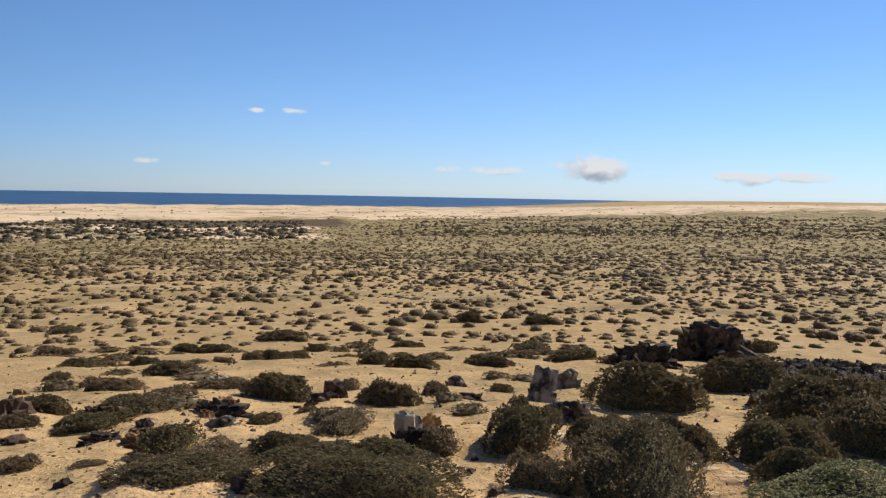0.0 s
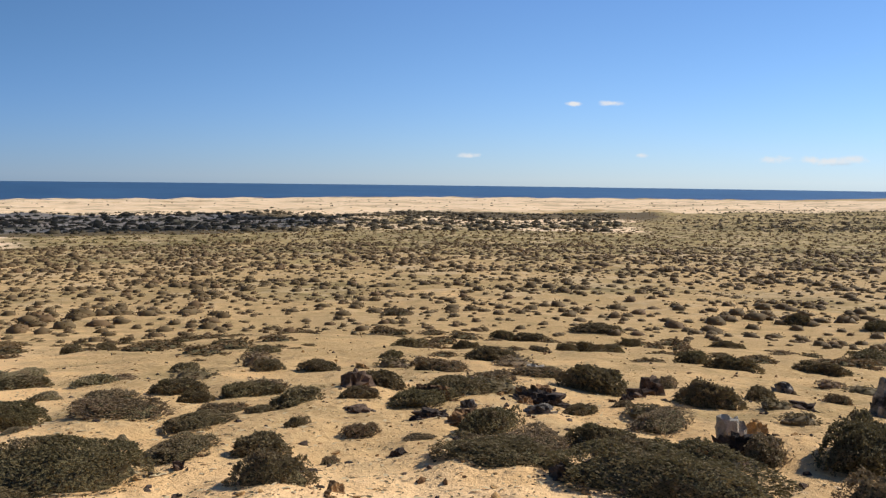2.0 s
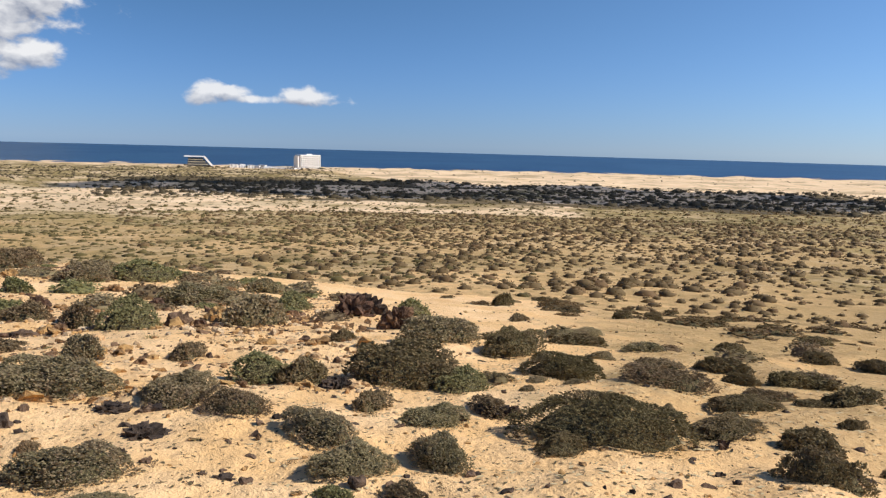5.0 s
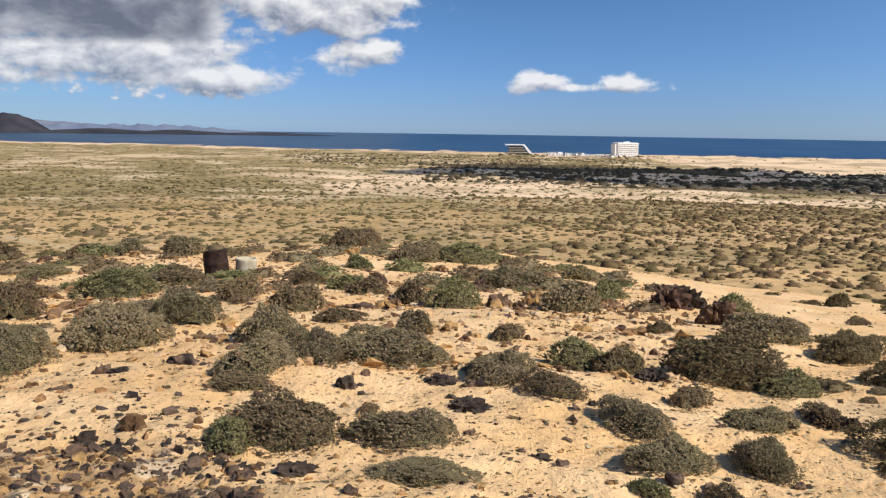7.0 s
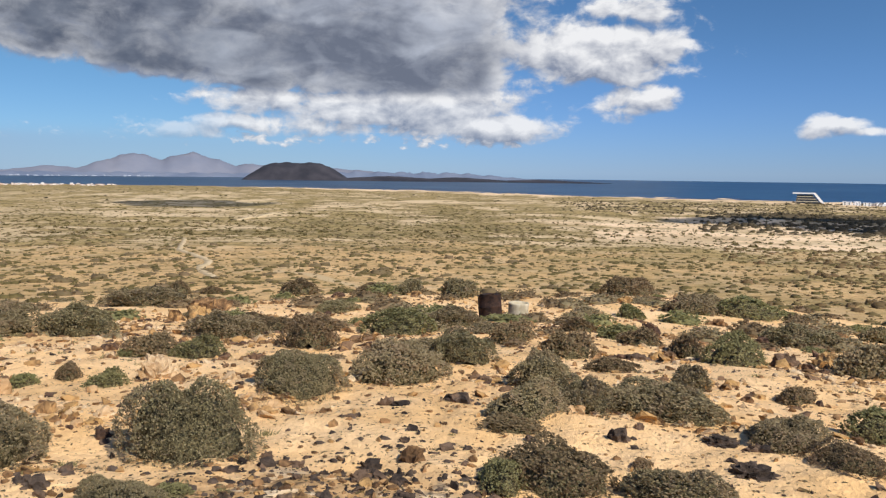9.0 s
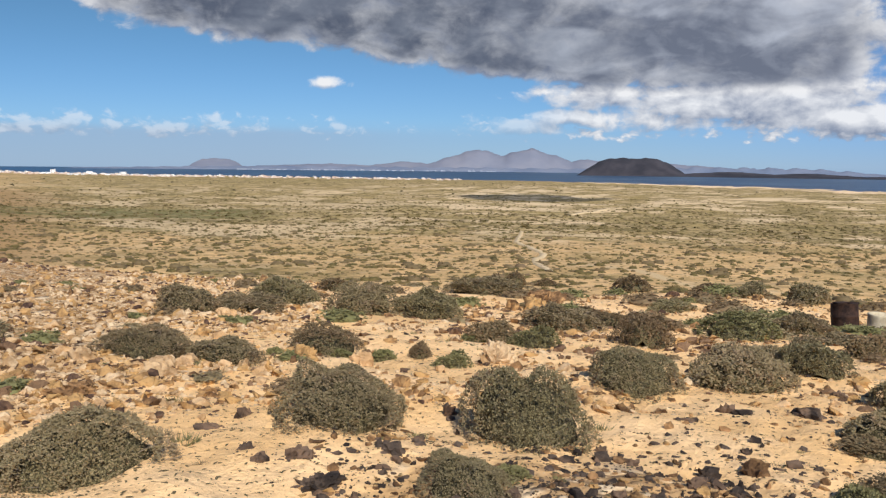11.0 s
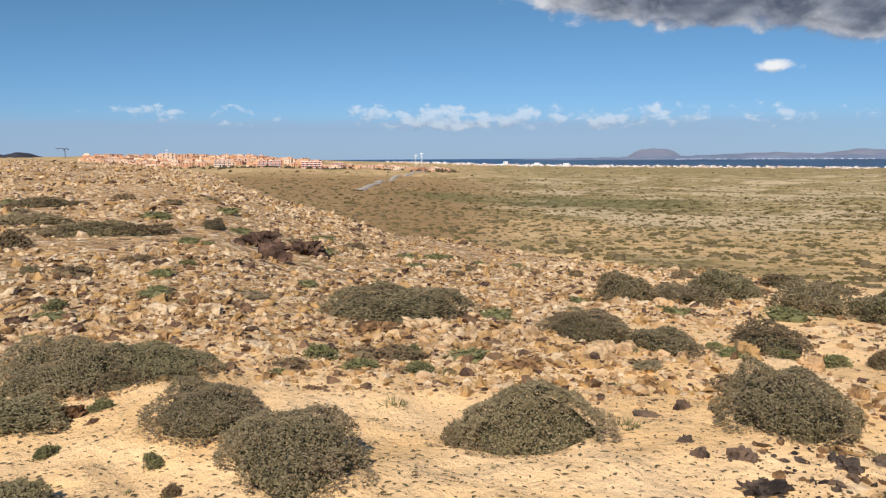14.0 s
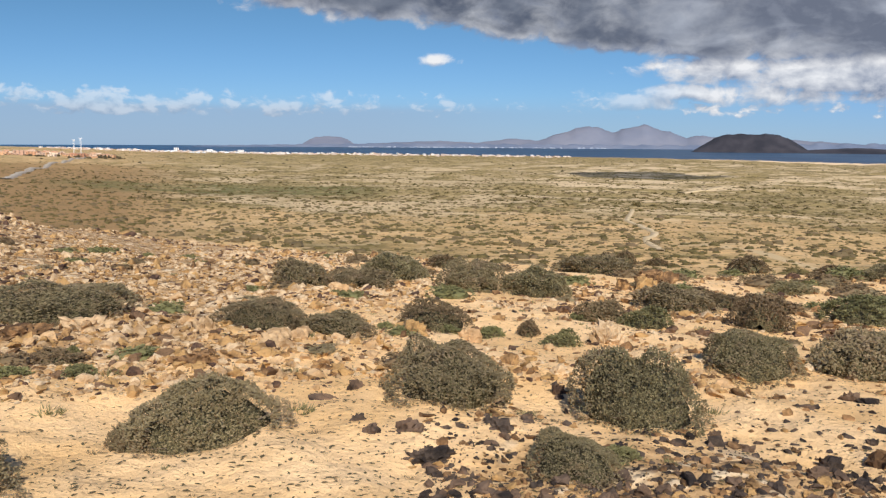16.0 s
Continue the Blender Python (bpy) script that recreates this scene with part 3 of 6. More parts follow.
# ---- bushes ----
def bush_leaves(seed, count, leaf, low):
    """Unit mound of many small leaves: width 2, height 1. low: squatter and wider at the foot."""
    r = np.random.RandomState(seed)
    off = r.uniform(-40, 40, 3)
    lobes = [(r.uniform(-.75, .75), r.uniform(-.75, .75), r.uniform(.28, .5), r.uniform(.4, 1.0)) for _ in range(11)]

    def surface(a, u):
        """The mound's skin at bearing a, u from the rim (0) to the top (1)."""
        x, y = math.cos(a), math.sin(a)
        wob = 1 + .26 * noise.noise((x * 1.5 + off[0], y * 1.5 + off[1], u * 1.2 + off[2])) + .2 * noise.noise((x * 4 + off[1], y * 4 + off[0], u * 4))
        rad = math.cos(u * math.pi / 2) ** low
        z = math.sin(u * math.pi / 2) ** .9 * .84
        px, py = x * rad * .94 * wob, y * rad * .94 * wob
        for lx, ly, lr, lh in lobes:
            q = ((px - lx) ** 2 + (py - ly) ** 2) / lr ** 2
            if q < 1:
                z += .17 * lh * (1 - q)
        return px, py, z * (1 + .12 * noise.noise((px * 3.3 + off[0], py * 3.3, z * 3)))

    v = np.empty((count, 3, 3), np.float32)
    i = 0
    while i < count:
        # a short shoot with leaves along it
        a, u = r.uniform(0, 2 * math.pi), r.uniform(0, 1)
        if r.uniform() < .6:
            u = math.acos(r.uniform(0, 1) ** (.5 / low)) * 2 / math.pi
        x, y, z = surface(a, u)
        out = np.array((x, y, z * .8 + .25))
        out /= np.linalg.norm(out) + 1e-6
        shoot = out + r.normal(0, .45, 3) + (0, 0, .25)
        shoot /= np.linalg.norm(shoot)
        reach = (2.6 if r.uniform() < .85 else 4.6) * leaf * r.uniform(.5, 1.3)
        c0 = np.array((x, y, z)) * (1 - abs(r.normal(0, .05))) - shoot * reach * .55
        loose = r.uniform() < .5
        for j in range(7):
            if loose:
                x, y, z = surface(a + r.normal(0, .12), min(1, max(0, u + r.normal(0, .06))))
                c0, reach = np.array((x, y, z)) * (1 - abs(r.normal(0, .04))) - shoot * .02, .02
            if i == count:
                break
            c = c0 + shoot * reach * (j + r.uniform()) / 7
            c[2] = max(.012, c[2])
            d = shoot * .5 + r.normal(0, .6, 3)
            d /= np.linalg.norm(d) + 1e-6
            s = np.cross(d, r.normal(0, 1, 3))
            s /= np.linalg.norm(s) + 1e-6
            ln, wd = leaf * r.uniform(.6, 1.35), leaf * r.uniform(.4, .68)
            v[i] = c - s * wd, c + s * wd, c + d * ln
            i += 1
    f = np.arange(count * 3).reshape(-1, 3)
    # the inside: a closed core that carries the shade between the leaves
    nu, na = 6, 13
    core = []
    for iu in range(nu):
        for ia in range(na):
            x, y, z = surface(ia / na * 2 * math.pi, iu / (nu - 1) * .999)
            core.append((x * (.74 + .1 * iu / nu), y * (.74 + .1 * iu / nu), z * .84 - .03))
    i = np.arange(nu - 1)[:, None] * na + np.arange(na)[None]
    j = np.arange(nu - 1)[:, None] * na + (np.arange(na)[None] + 1) % na
    cf = np.stack([i, j, j + na, i + na], -1).reshape(-1, 4)
    # bare twigs that stick out of the skin
    tv, tf = [], []
    for k in range(64):
        a, u = r.uniform(0, 2 * math.pi), r.uniform(0, .85)
        x, y, z = surface(a, u)
        p0 = np.array((x * .75, y * .75, z * .7))
        p1 = np.array((x, y, z)) * r.uniform(1.0, 1.13) + r.normal(0, .04, 3)
        p1[2] = max(.02, p1[2])
        w = .008
        s = np.cross(p1 - p0, (.3, .2, 1))
        s = s / (np.linalg.norm(s) + 1e-6) * w
        q = len(tv)
        tv += [p0 - s, p0 + s, p0 + np.array((0, 0, w * 1.6)), p1]
        tf += [(q, q + 1, q + 3), (q + 1, q + 2, q + 3), (q + 2, q, q + 3)]
    v, core, tv = v.reshape(-1, 3), np.array(core), np.array(tv)
    fit = 1 / np.abs(np.percentile(v, (6, 94), axis=0)).mean(axis=0)
    fit[2] = 1 / np.percentile(v[:, 2], 98)
    return v * fit, f, core * fit, cf, tv * fit, np.array(tf)


BUSH_FORMS = {}
for code, form_seeds, count, low in (("d", (11, 12, 13), 20000, .82), ("g", (21, 22, 23, 24), 20000, .76), ("b", (31, 32, 33), 13000, .82), ("v", (41, 42), 8500, .85)):
    for tier, (share, size) in enumerate(((1, .027), (.45, .047), (.2, .085))):
        forms = []
        for s in form_seeds:
            lv, lf, cv, cf, tv, tf = bush_leaves(s, int(count * share), size * (1.3 if code == "v" else 1), low)
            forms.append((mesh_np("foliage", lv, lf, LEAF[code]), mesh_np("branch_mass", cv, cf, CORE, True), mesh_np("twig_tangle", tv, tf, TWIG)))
        BUSH_FORMS[code, tier] = forms

BUSH_LABEL = {
    "d": ("olive mounded shrub on sandy ground, darkened as if backlit", "backlit dark shrub with dense small leaves on sand"),
    "g": ("grey-green cushion shrub with small fleshy leaves on sand", "low rounded grey-green saltbush on stony sand"),
    "b": ("brownish half-dry cushion shrub on sand", "dry brown twiggy shrub among stones"),
    "v": ("low fresh green plant with soft leaves on sand", "bright green low herb patch on sand"),
}
made_bushes = 0


def bush(x, y, width, depth, height, code):
    global made_bushes
    r = random.Random(made_bushes * 7 + 3)
    made_bushes += 1
    seen = width / math.hypot(x, y)
    form = r.choice(BUSH_FORMS[code, 0 if seen > .125 else 1 if seen > .065 else 2])
    ob = new("bush")
    zs = [float(land(x + width * .36 * math.cos(a), y + width * .36 * math.sin(a))) for a in (0, 1.57, 3.14, 4.71)]
    # the foot follows the slope
    nx, ny = (zs[2] - zs[0]) / (width * .72), (zs[3] - zs[1]) / (width * .72)
    turn = Vector((nx, ny, 1)).to_track_quat("Z", "Y").to_matrix().to_4x4()
    face = math.degrees(math.atan2(-x, y)) + r.choice((0, 180)) + r.uniform(-12, 12)
    ob.matrix_basis = Matrix.Translation((x, y, sum(zs) / 4 - .015 - .07 * height)) @ turn @ pose(0, 0, 0, 0, 0, face) @ Matrix.Diagonal((width * .51, depth * .5, height, 1))
    tagged(ob, BUSH_LABEL[code][made_bushes % 2], "bush", "shrubs on the knoll")
    for name, data in zip(("foliage", "branch_mass", "twig_tangle"), form):
        tagged(child(name, data, ob), kind="stuff" if name == "twig_tangle" else "")
    return ob


for row in (
        (-0.59, 4.81, 1.03, 0.67, 0.27, "d"),
        (-1.61, 4.99, 0.65, 0.43, 0.15, "d"),
        (-1.06, 5.69, 0.45, 0.29, 0.17, "d"),
        (-1.94, 5.88, 0.46, 0.30, 0.20, "d"),
        (-0.86, 6.86, 0.56, 0.36, 0.16, "b"),
        (-0.58, 8.15, 0.50, 0.33, 0.25, "d"),
        (-2.76, 7.29, 0.65, 0.42, 0.21, "d"),
        (-3.70, 7.69, 0.36, 0.24, 0.16, "d"),
        (-3.44, 6.74, 0.27, 0.17, 0.12, "d"),
        (-1.79, 8.72, 0.57, 0.37, 0.27, "d"),
        (-2.56, 9.52, 0.56, 0.36, 0.13, "b"),
        (-3.81, 11.68, 0.61, 0.40, 0.22, "d"),
        (-2.81, 8.64, 0.44, 0.29, 0.15, "b"),
        (-1.14, 9.17, 0.27, 0.18, 0.15, "b"),
        (-0.17, 9.31, 0.33, 0.22, 0.14, "d"),
        (-1.55, 7.07, 0.25, 0.17, 0.10, "d"),
):
    bush(*row)

for row in (
        (-1.25, 7.44, 0.15, 0.10, 0.07, "b"),
        (-1.27, 14.15, 0.46, 0.30, 0.23, "d"),
        (-0.62, 13.43, 0.68, 0.44, 0.22, "d"),
        (-7.16, 16.19, 0.72, 0.46, 0.23, "d"),
        (-3.95, 9.97, 0.46, 0.30, 0.15, "b"),
        (-5.36, 11.53, 0.34, 0.22, 0.13, "d"),
        (-6.44, 17.76, 0.53, 0.34, 0.25, "d"),
        (-3.76, 15.94, 0.34, 0.22, 0.19, "d"),
        (-3.77, 18.00, 0.62, 0.40, 0.24, "d"),
        (-3.85, 21.21, 0.50, 0.33, 0.25, "d"),
        (-4.17, 26.01, 0.53, 0.35, 0.26, "d"),
        (-1.86, 36.78, 1.21, 0.79, 0.42, "d"),
        (-7.95, 40.55, 2.00, 1.30, 0.46, "d"),
        (-10.09, 36.18, 1.36, 0.89, 0.40, "d"),
        (-11.36, 36.07, 0.96, 0.62, 0.37, "d"),
        (-4.02, 14.93, 0.32, 0.21, 0.11, "b"),
):
    bush(*row)

for row in (
        (-20.37, 44.30, 1.47, 0.96, 0.45, "b"),
        (-2.32, 5.48, 0.20, 0.13, 0.05, "b"),
        (-2.79, 5.48, 0.22, 0.14, 0.09, "b"),
        (-0.07, 5.83, 0.34, 0.22, 0.19, "b"),
        (0.47, 5.95, 0.55, 0.36, 0.30, "d"),
        (1.92, 8.27, 0.92, 0.60, 0.45, "d"),
        (3.50, 10.40, 0.87, 0.56, 0.45, "d"),
        (1.08, 5.18, 1.02, 0.66, 0.46, "d"),
        (1.04, 6.09, 0.45, 0.29, 0.25, "d"),
        (1.58, 5.94, 0.49, 0.32, 0.27, "d"),
        (0.52, 4.97, 0.38, 0.25, 0.21, "b"),
        (3.14, 7.32, 0.99, 0.64, 0.48, "d"),
        (2.12, 5.16, 0.43, 0.28, 0.24, "d"),
        (2.17, 5.67, 0.63, 0.41, 0.35, "d"),
        (3.01, 6.10, 0.84, 0.55, 0.46, "d"),
        (2.12, 4.70, 0.90, 0.58, 0.26, "v"),
):
    bush(*row)

for row in (
        (2.34, 16.67, 0.82, 0.53, 0.23, "d"),
        (3.36, 36.98, 1.58, 1.02, 0.47, "d"),
        (0.62, 14.41, 0.66, 0.43, 0.20, "d"),
        (0.53, 9.11, 0.21, 0.14, 0.11, "b"),
        (14.73, 40.49, 1.06, 0.69, 0.59, "b"),
        (5.08, 50.73, 1.50, 0.98, 0.55, "d"),
        (1.06, 52.19, 1.21, 0.78, 0.66, "d"),
        (-3.71, 3.62, 0.86, 0.56, 0.31, "d"),
        (-3.64, 3.18, 0.32, 0.21, 0.13, "d"),
        (-4.59, 3.36, 0.30, 0.19, 0.11, "b"),
        (-2.52, 3.93, 0.35, 0.23, 0.19, "d"),
        (-3.06, 4.60, 0.30, 0.20, 0.16, "d"),
        (-3.53, 4.45, 0.61, 0.33, 0.13, "d"),
        (-4.05, 5.28, 0.51, 0.33, 0.12, "d"),
        (-3.32, 5.50, 0.17, 0.11, 0.09, "d"),
        (-3.83, 6.34, 0.48, 0.31, 0.16, "d"),
):
    bush(*row)

for row in (
        (-4.37, 6.05, 0.34, 0.22, 0.10, "b"),
        (-4.74, 6.86, 0.35, 0.23, 0.15, "d"),
        (-5.43, 6.78, 0.42, 0.27, 0.16, "d"),
        (-4.99, 6.47, 0.26, 0.17, 0.12, "d"),
        (-3.91, 5.89, 0.23, 0.15, 0.07, "d"),
        (-4.76, 5.26, 0.62, 0.40, 0.16, "b"),
        (-5.62, 6.05, 0.52, 0.34, 0.12, "b"),
        (-7.43, 6.72, 0.55, 0.36, 0.15, "d"),
        (-6.33, 5.99, 0.30, 0.19, 0.10, "g"),
        (-6.84, 7.14, 0.43, 0.28, 0.12, "g"),
        (-6.96, 5.38, 0.67, 0.43, 0.26, "d"),
        (-5.59, 4.85, 0.55, 0.36, 0.20, "d"),
        (-8.42, 7.61, 0.77, 0.21, 0.15, "g"),
        (-4.95, 3.96, 0.11, 0.07, 0.06, "b"),
        (-5.60, 4.12, 0.16, 0.11, 0.05, "b"),
        (-4.22, 4.66, 0.12, 0.08, 0.06, "g"),
):
    bush(*row)

for row in (
        (-5.49, 4.50, 0.19, 0.12, 0.05, "g"),
        (-5.15, 4.61, 0.21, 0.14, 0.05, "g"),
        (-10.85, 8.50, 0.33, 0.21, 0.16, "b"),
        (-16.83, 12.65, 0.62, 0.41, 0.34, "d"),
        (-30.86, 25.64, 1.22, 0.79, 0.35, "d"),
        (-13.83, 14.75, 0.39, 0.25, 0.20, "d"),
        (-12.27, 12.21, 0.49, 0.32, 0.18, "d"),
        (-7.30, 9.20, 0.38, 0.25, 0.13, "d"),
        (-8.10, 12.27, 0.58, 0.37, 0.16, "d"),
        (-12.37, 16.98, 0.55, 0.36, 0.24, "d"),
        (-5.88, 9.01, 0.32, 0.21, 0.14, "d"),
        (-5.26, 9.21, 0.45, 0.29, 0.14, "d"),
        (-2.64, 4.78, 0.13, 0.08, 0.07, "b"),
        (-4.36, 0.71, 0.47, 0.31, 0.19, "g"),
        (-6.30, 0.92, 0.71, 0.46, 0.28, "g"),
        (-7.60, 1.33, 0.42, 0.27, 0.23, "g"),
):
    bush(*row)

for row in (
        (-10.99, 1.87, 0.54, 0.35, 0.30, "b"),
        (-10.12, 2.26, 0.79, 0.51, 0.43, "v"),
        (-5.67, 1.61, 0.58, 0.38, 0.18, "g"),
        (-5.15, 1.79, 0.50, 0.32, 0.13, "b"),
        (-6.09, 2.34, 0.46, 0.30, 0.25, "v"),
        (-5.89, 2.58, 0.39, 0.26, 0.22, "d"),
        (-16.19, 4.83, 1.73, 1.12, 0.45, "g"),
        (-10.08, 3.74, 0.68, 0.44, 0.38, "g"),
        (-20.19, 7.75, 0.84, 0.54, 0.39, "g"),
        (-13.24, 5.55, 0.67, 0.43, 0.37, "v"),
        (-22.41, 5.40, 1.67, 1.09, 0.58, "v"),
        (-22.40, 3.92, 1.64, 1.06, 0.49, "g"),
        (-20.54, 2.21, 0.73, 0.47, 0.33, "v"),
        (-29.80, 3.36, 1.41, 0.92, 0.56, "b"),
        (-13.24, 1.61, 0.55, 0.36, 0.30, "b"),
        (-7.37, 2.14, 0.36, 0.23, 0.15, "b"),
):
    bush(*row)

for row in (
        (-7.90, 3.89, 0.32, 0.21, 0.17, "d"),
        (-5.67, 3.30, 0.76, 0.49, 0.37, "d"),
        (-5.28, 3.61, 0.42, 0.27, 0.21, "v"),
        (-7.80, 5.02, 1.07, 0.70, 0.31, "g"),
        (-11.73, 7.00, 0.54, 0.35, 0.30, "v"),
        (-4.96, 2.66, 0.26, 0.17, 0.14, "b"),
        (-4.44, 2.83, 0.48, 0.31, 0.14, "g"),
        (-4.43, 2.05, 0.47, 0.30, 0.15, "g"),
        (-3.82, 1.93, 0.40, 0.26, 0.16, "g"),
        (-3.38, 2.01, 0.21, 0.13, 0.11, "b"),
        (-3.54, 1.71, 0.17, 0.11, 0.09, "v"),
        (-3.77, 2.43, 0.32, 0.21, 0.18, "g"),
        (-5.01, 0.61, 0.15, 0.10, 0.07, "b"),
        (-6.87, -1.94, 0.95, 0.61, 0.31, "g"),
        (-7.55, -1.21, 0.74, 0.48, 0.37, "g"),
        (-8.65, -0.78, 0.67, 0.43, 0.36, "g"),
):
    bush(*row)

for row in (
        (-11.69, -4.38, 1.39, 0.90, 0.35, "g"),
        (-8.83, -3.61, 0.73, 0.47, 0.27, "v"),
        (-10.05, -2.75, 0.80, 0.52, 0.38, "b"),
        (-13.25, -2.20, 1.43, 0.93, 0.42, "v"),
        (-15.42, -1.53, 1.14, 0.74, 0.42, "g"),
        (-25.25, -3.79, 1.15, 0.75, 0.51, "g"),
        (-24.36, -2.22, 1.27, 0.82, 0.52, "g"),
        (-19.93, -4.74, 0.90, 0.59, 0.29, "g"),
        (-57.17, -24.97, 1.84, 1.20, 0.99, "b"),
        (-57.78, -22.76, 1.68, 1.09, 0.59, "b"),
        (-56.40, -16.17, 2.91, 1.89, 1.06, "b"),
        (-26.49, -5.18, 1.03, 0.67, 0.37, "b"),
        (-12.16, -0.34, 0.56, 0.36, 0.31, "b"),
        (-7.41, 0.03, 0.60, 0.39, 0.33, "g"),
        (-5.94, -0.07, 0.48, 0.31, 0.26, "g"),
        (-6.22, 0.33, 0.46, 0.30, 0.26, "g"),
):
    bush(*row)

for row in (
        (-5.62, -0.15, 0.33, 0.21, 0.11, "b"),
        (-4.54, 0.11, 0.51, 0.33, 0.26, "b"),
        (-4.53, -0.17, 0.35, 0.23, 0.16, "v"),
        (-15.46, 0.74, 0.71, 0.46, 0.28, "b"),
        (-9.59, 0.34, 0.62, 0.41, 0.31, "b"),
        (-27.26, 2.71, 1.69, 1.10, 0.60, "b"),
        (-3.81, 0.70, 0.40, 0.26, 0.08, "g"),
        (-3.98, -1.76, 0.18, 0.12, 0.10, "v"),
        (-4.54, -3.23, 1.05, 0.68, 0.36, "g"),
        (-4.85, -2.06, 0.85, 0.55, 0.47, "g"),
        (-4.63, -1.91, 0.16, 0.11, 0.08, "v"),
        (-3.75, -1.90, 0.57, 0.37, 0.20, "g"),
        (-11.57, -6.52, 1.14, 0.74, 0.47, "g"),
        (-21.90, -10.49, 2.63, 1.71, 0.54, "g"),
        (-11.43, -7.65, 1.08, 0.70, 0.50, "g"),
        (-17.94, -12.88, 1.11, 0.72, 0.35, "b"),
):
    bush(*row)

for row in (
        (-12.10, -9.84, 1.33, 0.86, 0.53, "g"),
        (-9.63, -9.72, 1.12, 0.73, 0.42, "g"),
        (-10.10, -8.94, 1.25, 0.81, 0.33, "g"),
        (-7.04, -5.16, 0.94, 0.61, 0.24, "b"),
        (-9.14, -4.28, 0.56, 0.36, 0.27, "b"),
        (-6.82, -4.34, 0.23, 0.15, 0.13, "v"),
        (-6.78, -3.57, 0.30, 0.19, 0.16, "v"),
        (-6.34, -5.24, 0.15, 0.10, 0.08, "v"),
        (-6.62, -4.64, 0.26, 0.17, 0.10, "v"),
        (-7.26, -4.19, 0.27, 0.18, 0.15, "b"),
        (-8.95, -4.46, 0.39, 0.25, 0.13, "v"),
        (-2.96, -3.70, 0.69, 0.45, 0.37, "g"),
        (-2.64, -3.92, 0.26, 0.17, 0.14, "b"),
        (-1.64, -3.93, 0.89, 0.58, 0.27, "g"),
        (-1.46, -4.75, 0.82, 0.54, 0.20, "g"),
        (-0.52, -5.41, 0.59, 0.38, 0.15, "g"),
):
    bush(*row)

for row in (
        (-0.93, -6.15, 0.96, 0.62, 0.27, "g"),
        (-1.50, -5.90, 0.85, 0.56, 0.22, "g"),
        (-1.30, -5.80, 0.50, 0.33, 0.10, "b"),
        (-0.44, -4.08, 0.24, 0.15, 0.11, "g"),
        (-4.61, -8.12, 1.46, 0.95, 0.38, "g"),
        (-5.77, -6.33, 1.10, 0.72, 0.29, "g"),
        (-5.95, -5.51, 0.81, 0.53, 0.21, "g"),
        (-3.00, -16.26, 1.42, 0.78, 0.29, "g"),
        (-3.85, -15.86, 0.89, 0.58, 0.21, "b"),
        (-5.75, -17.93, 1.30, 0.36, 0.23, "g"),
        (-2.46, -19.29, 1.25, 0.35, 0.25, "g"),
        (-3.05, -22.64, 1.28, 0.36, 0.26, "g"),
        (-1.50, -14.39, 0.71, 0.46, 0.28, "b"),
        (-2.80, -6.12, 0.28, 0.18, 0.13, "v"),
        (-2.29, -5.76, 0.18, 0.12, 0.06, "v"),
        (-2.91, -5.65, 0.25, 0.16, 0.09, "v"),
):
    bush(*row)

for row in (
        (-3.36, -5.54, 0.30, 0.19, 0.09, "v"),
        (-3.66, -6.16, 0.19, 0.12, 0.10, "v"),
        (-1.02, -5.31, 0.15, 0.10, 0.08, "v"),
        (-0.65, -4.78, 0.16, 0.10, 0.07, "v"),
        (-1.07, -4.29, 0.12, 0.08, 0.07, "v"),
        (-1.05, -3.93, 0.10, 0.07, 0.06, "b"),
        (-1.29, -8.76, 0.26, 0.17, 0.10, "v"),
        (-1.38, -11.13, 0.26, 0.17, 0.13, "g"),
        (-3.31, -11.41, 0.30, 0.19, 0.10, "v"),
):
    bush(*row)


# more small shrubs strewn over the sandy crest
strewn = random.Random(5)
SMALL = {c: [] for c in "dgbv"}


def small_shrub(b, d, w, h, code):
    """The larger ones are things of their own, the rest join the low growth."""
    x, y = polar(b, d)
    if w / d > .052 and made_bushes < 299:
        bush(x, y, w, w * strewn.uniform(.7, 1.0), h, code)
    else:
        SMALL[code].append((d, x, y, w, strewn.uniform(0, 360), strewn.randrange(4), h / (w * .5)))


for _ in range(90):
    b, d = strewn.uniform(64, 133), 8.5 + 25 * strewn.random() ** .8
    if b > 112:
        d = 11 + 22 * strewn.random()
    w = strewn.uniform(.2, .58) * (.75 + d / 45)
    small_shrub(b, d, w, w * strewn.uniform(.24, .4), strewn.choice("ggbbv"))


# close growth along the crest
for _ in range(85):
    b, d = strewn.uniform(66, 114), 13 + 13 * strewn.random()
    w = strewn.uniform(.35, .95)
    small_shrub(b, d, w, w * strewn.uniform(.25, .4), strewn.choice("ggvbb"))


# low plants and half-dry cushions between the stones of the slope
for _ in range(70):
    b, d = strewn.uniform(128, 176), 6 + 22 * strewn.random() ** 1.3
    w = strewn.uniform(.16, .42) * (.7 + d / 25)
    small_shrub(b, d, w, w * strewn.uniform(.2, .34), strewn.choice("vvbbg"))


# and darker ones between the rocks on the seaward side
for _ in range(26):
    b, d = strewn.uniform(-8, 60), 5.4 + 6.5 * strewn.random()
    w = strewn.uniform(.22, .5) * (.7 + d / 22)
    small_shrub(b, d, w, w * strewn.uniform(.22, .36), strewn.choice("dddbb"))


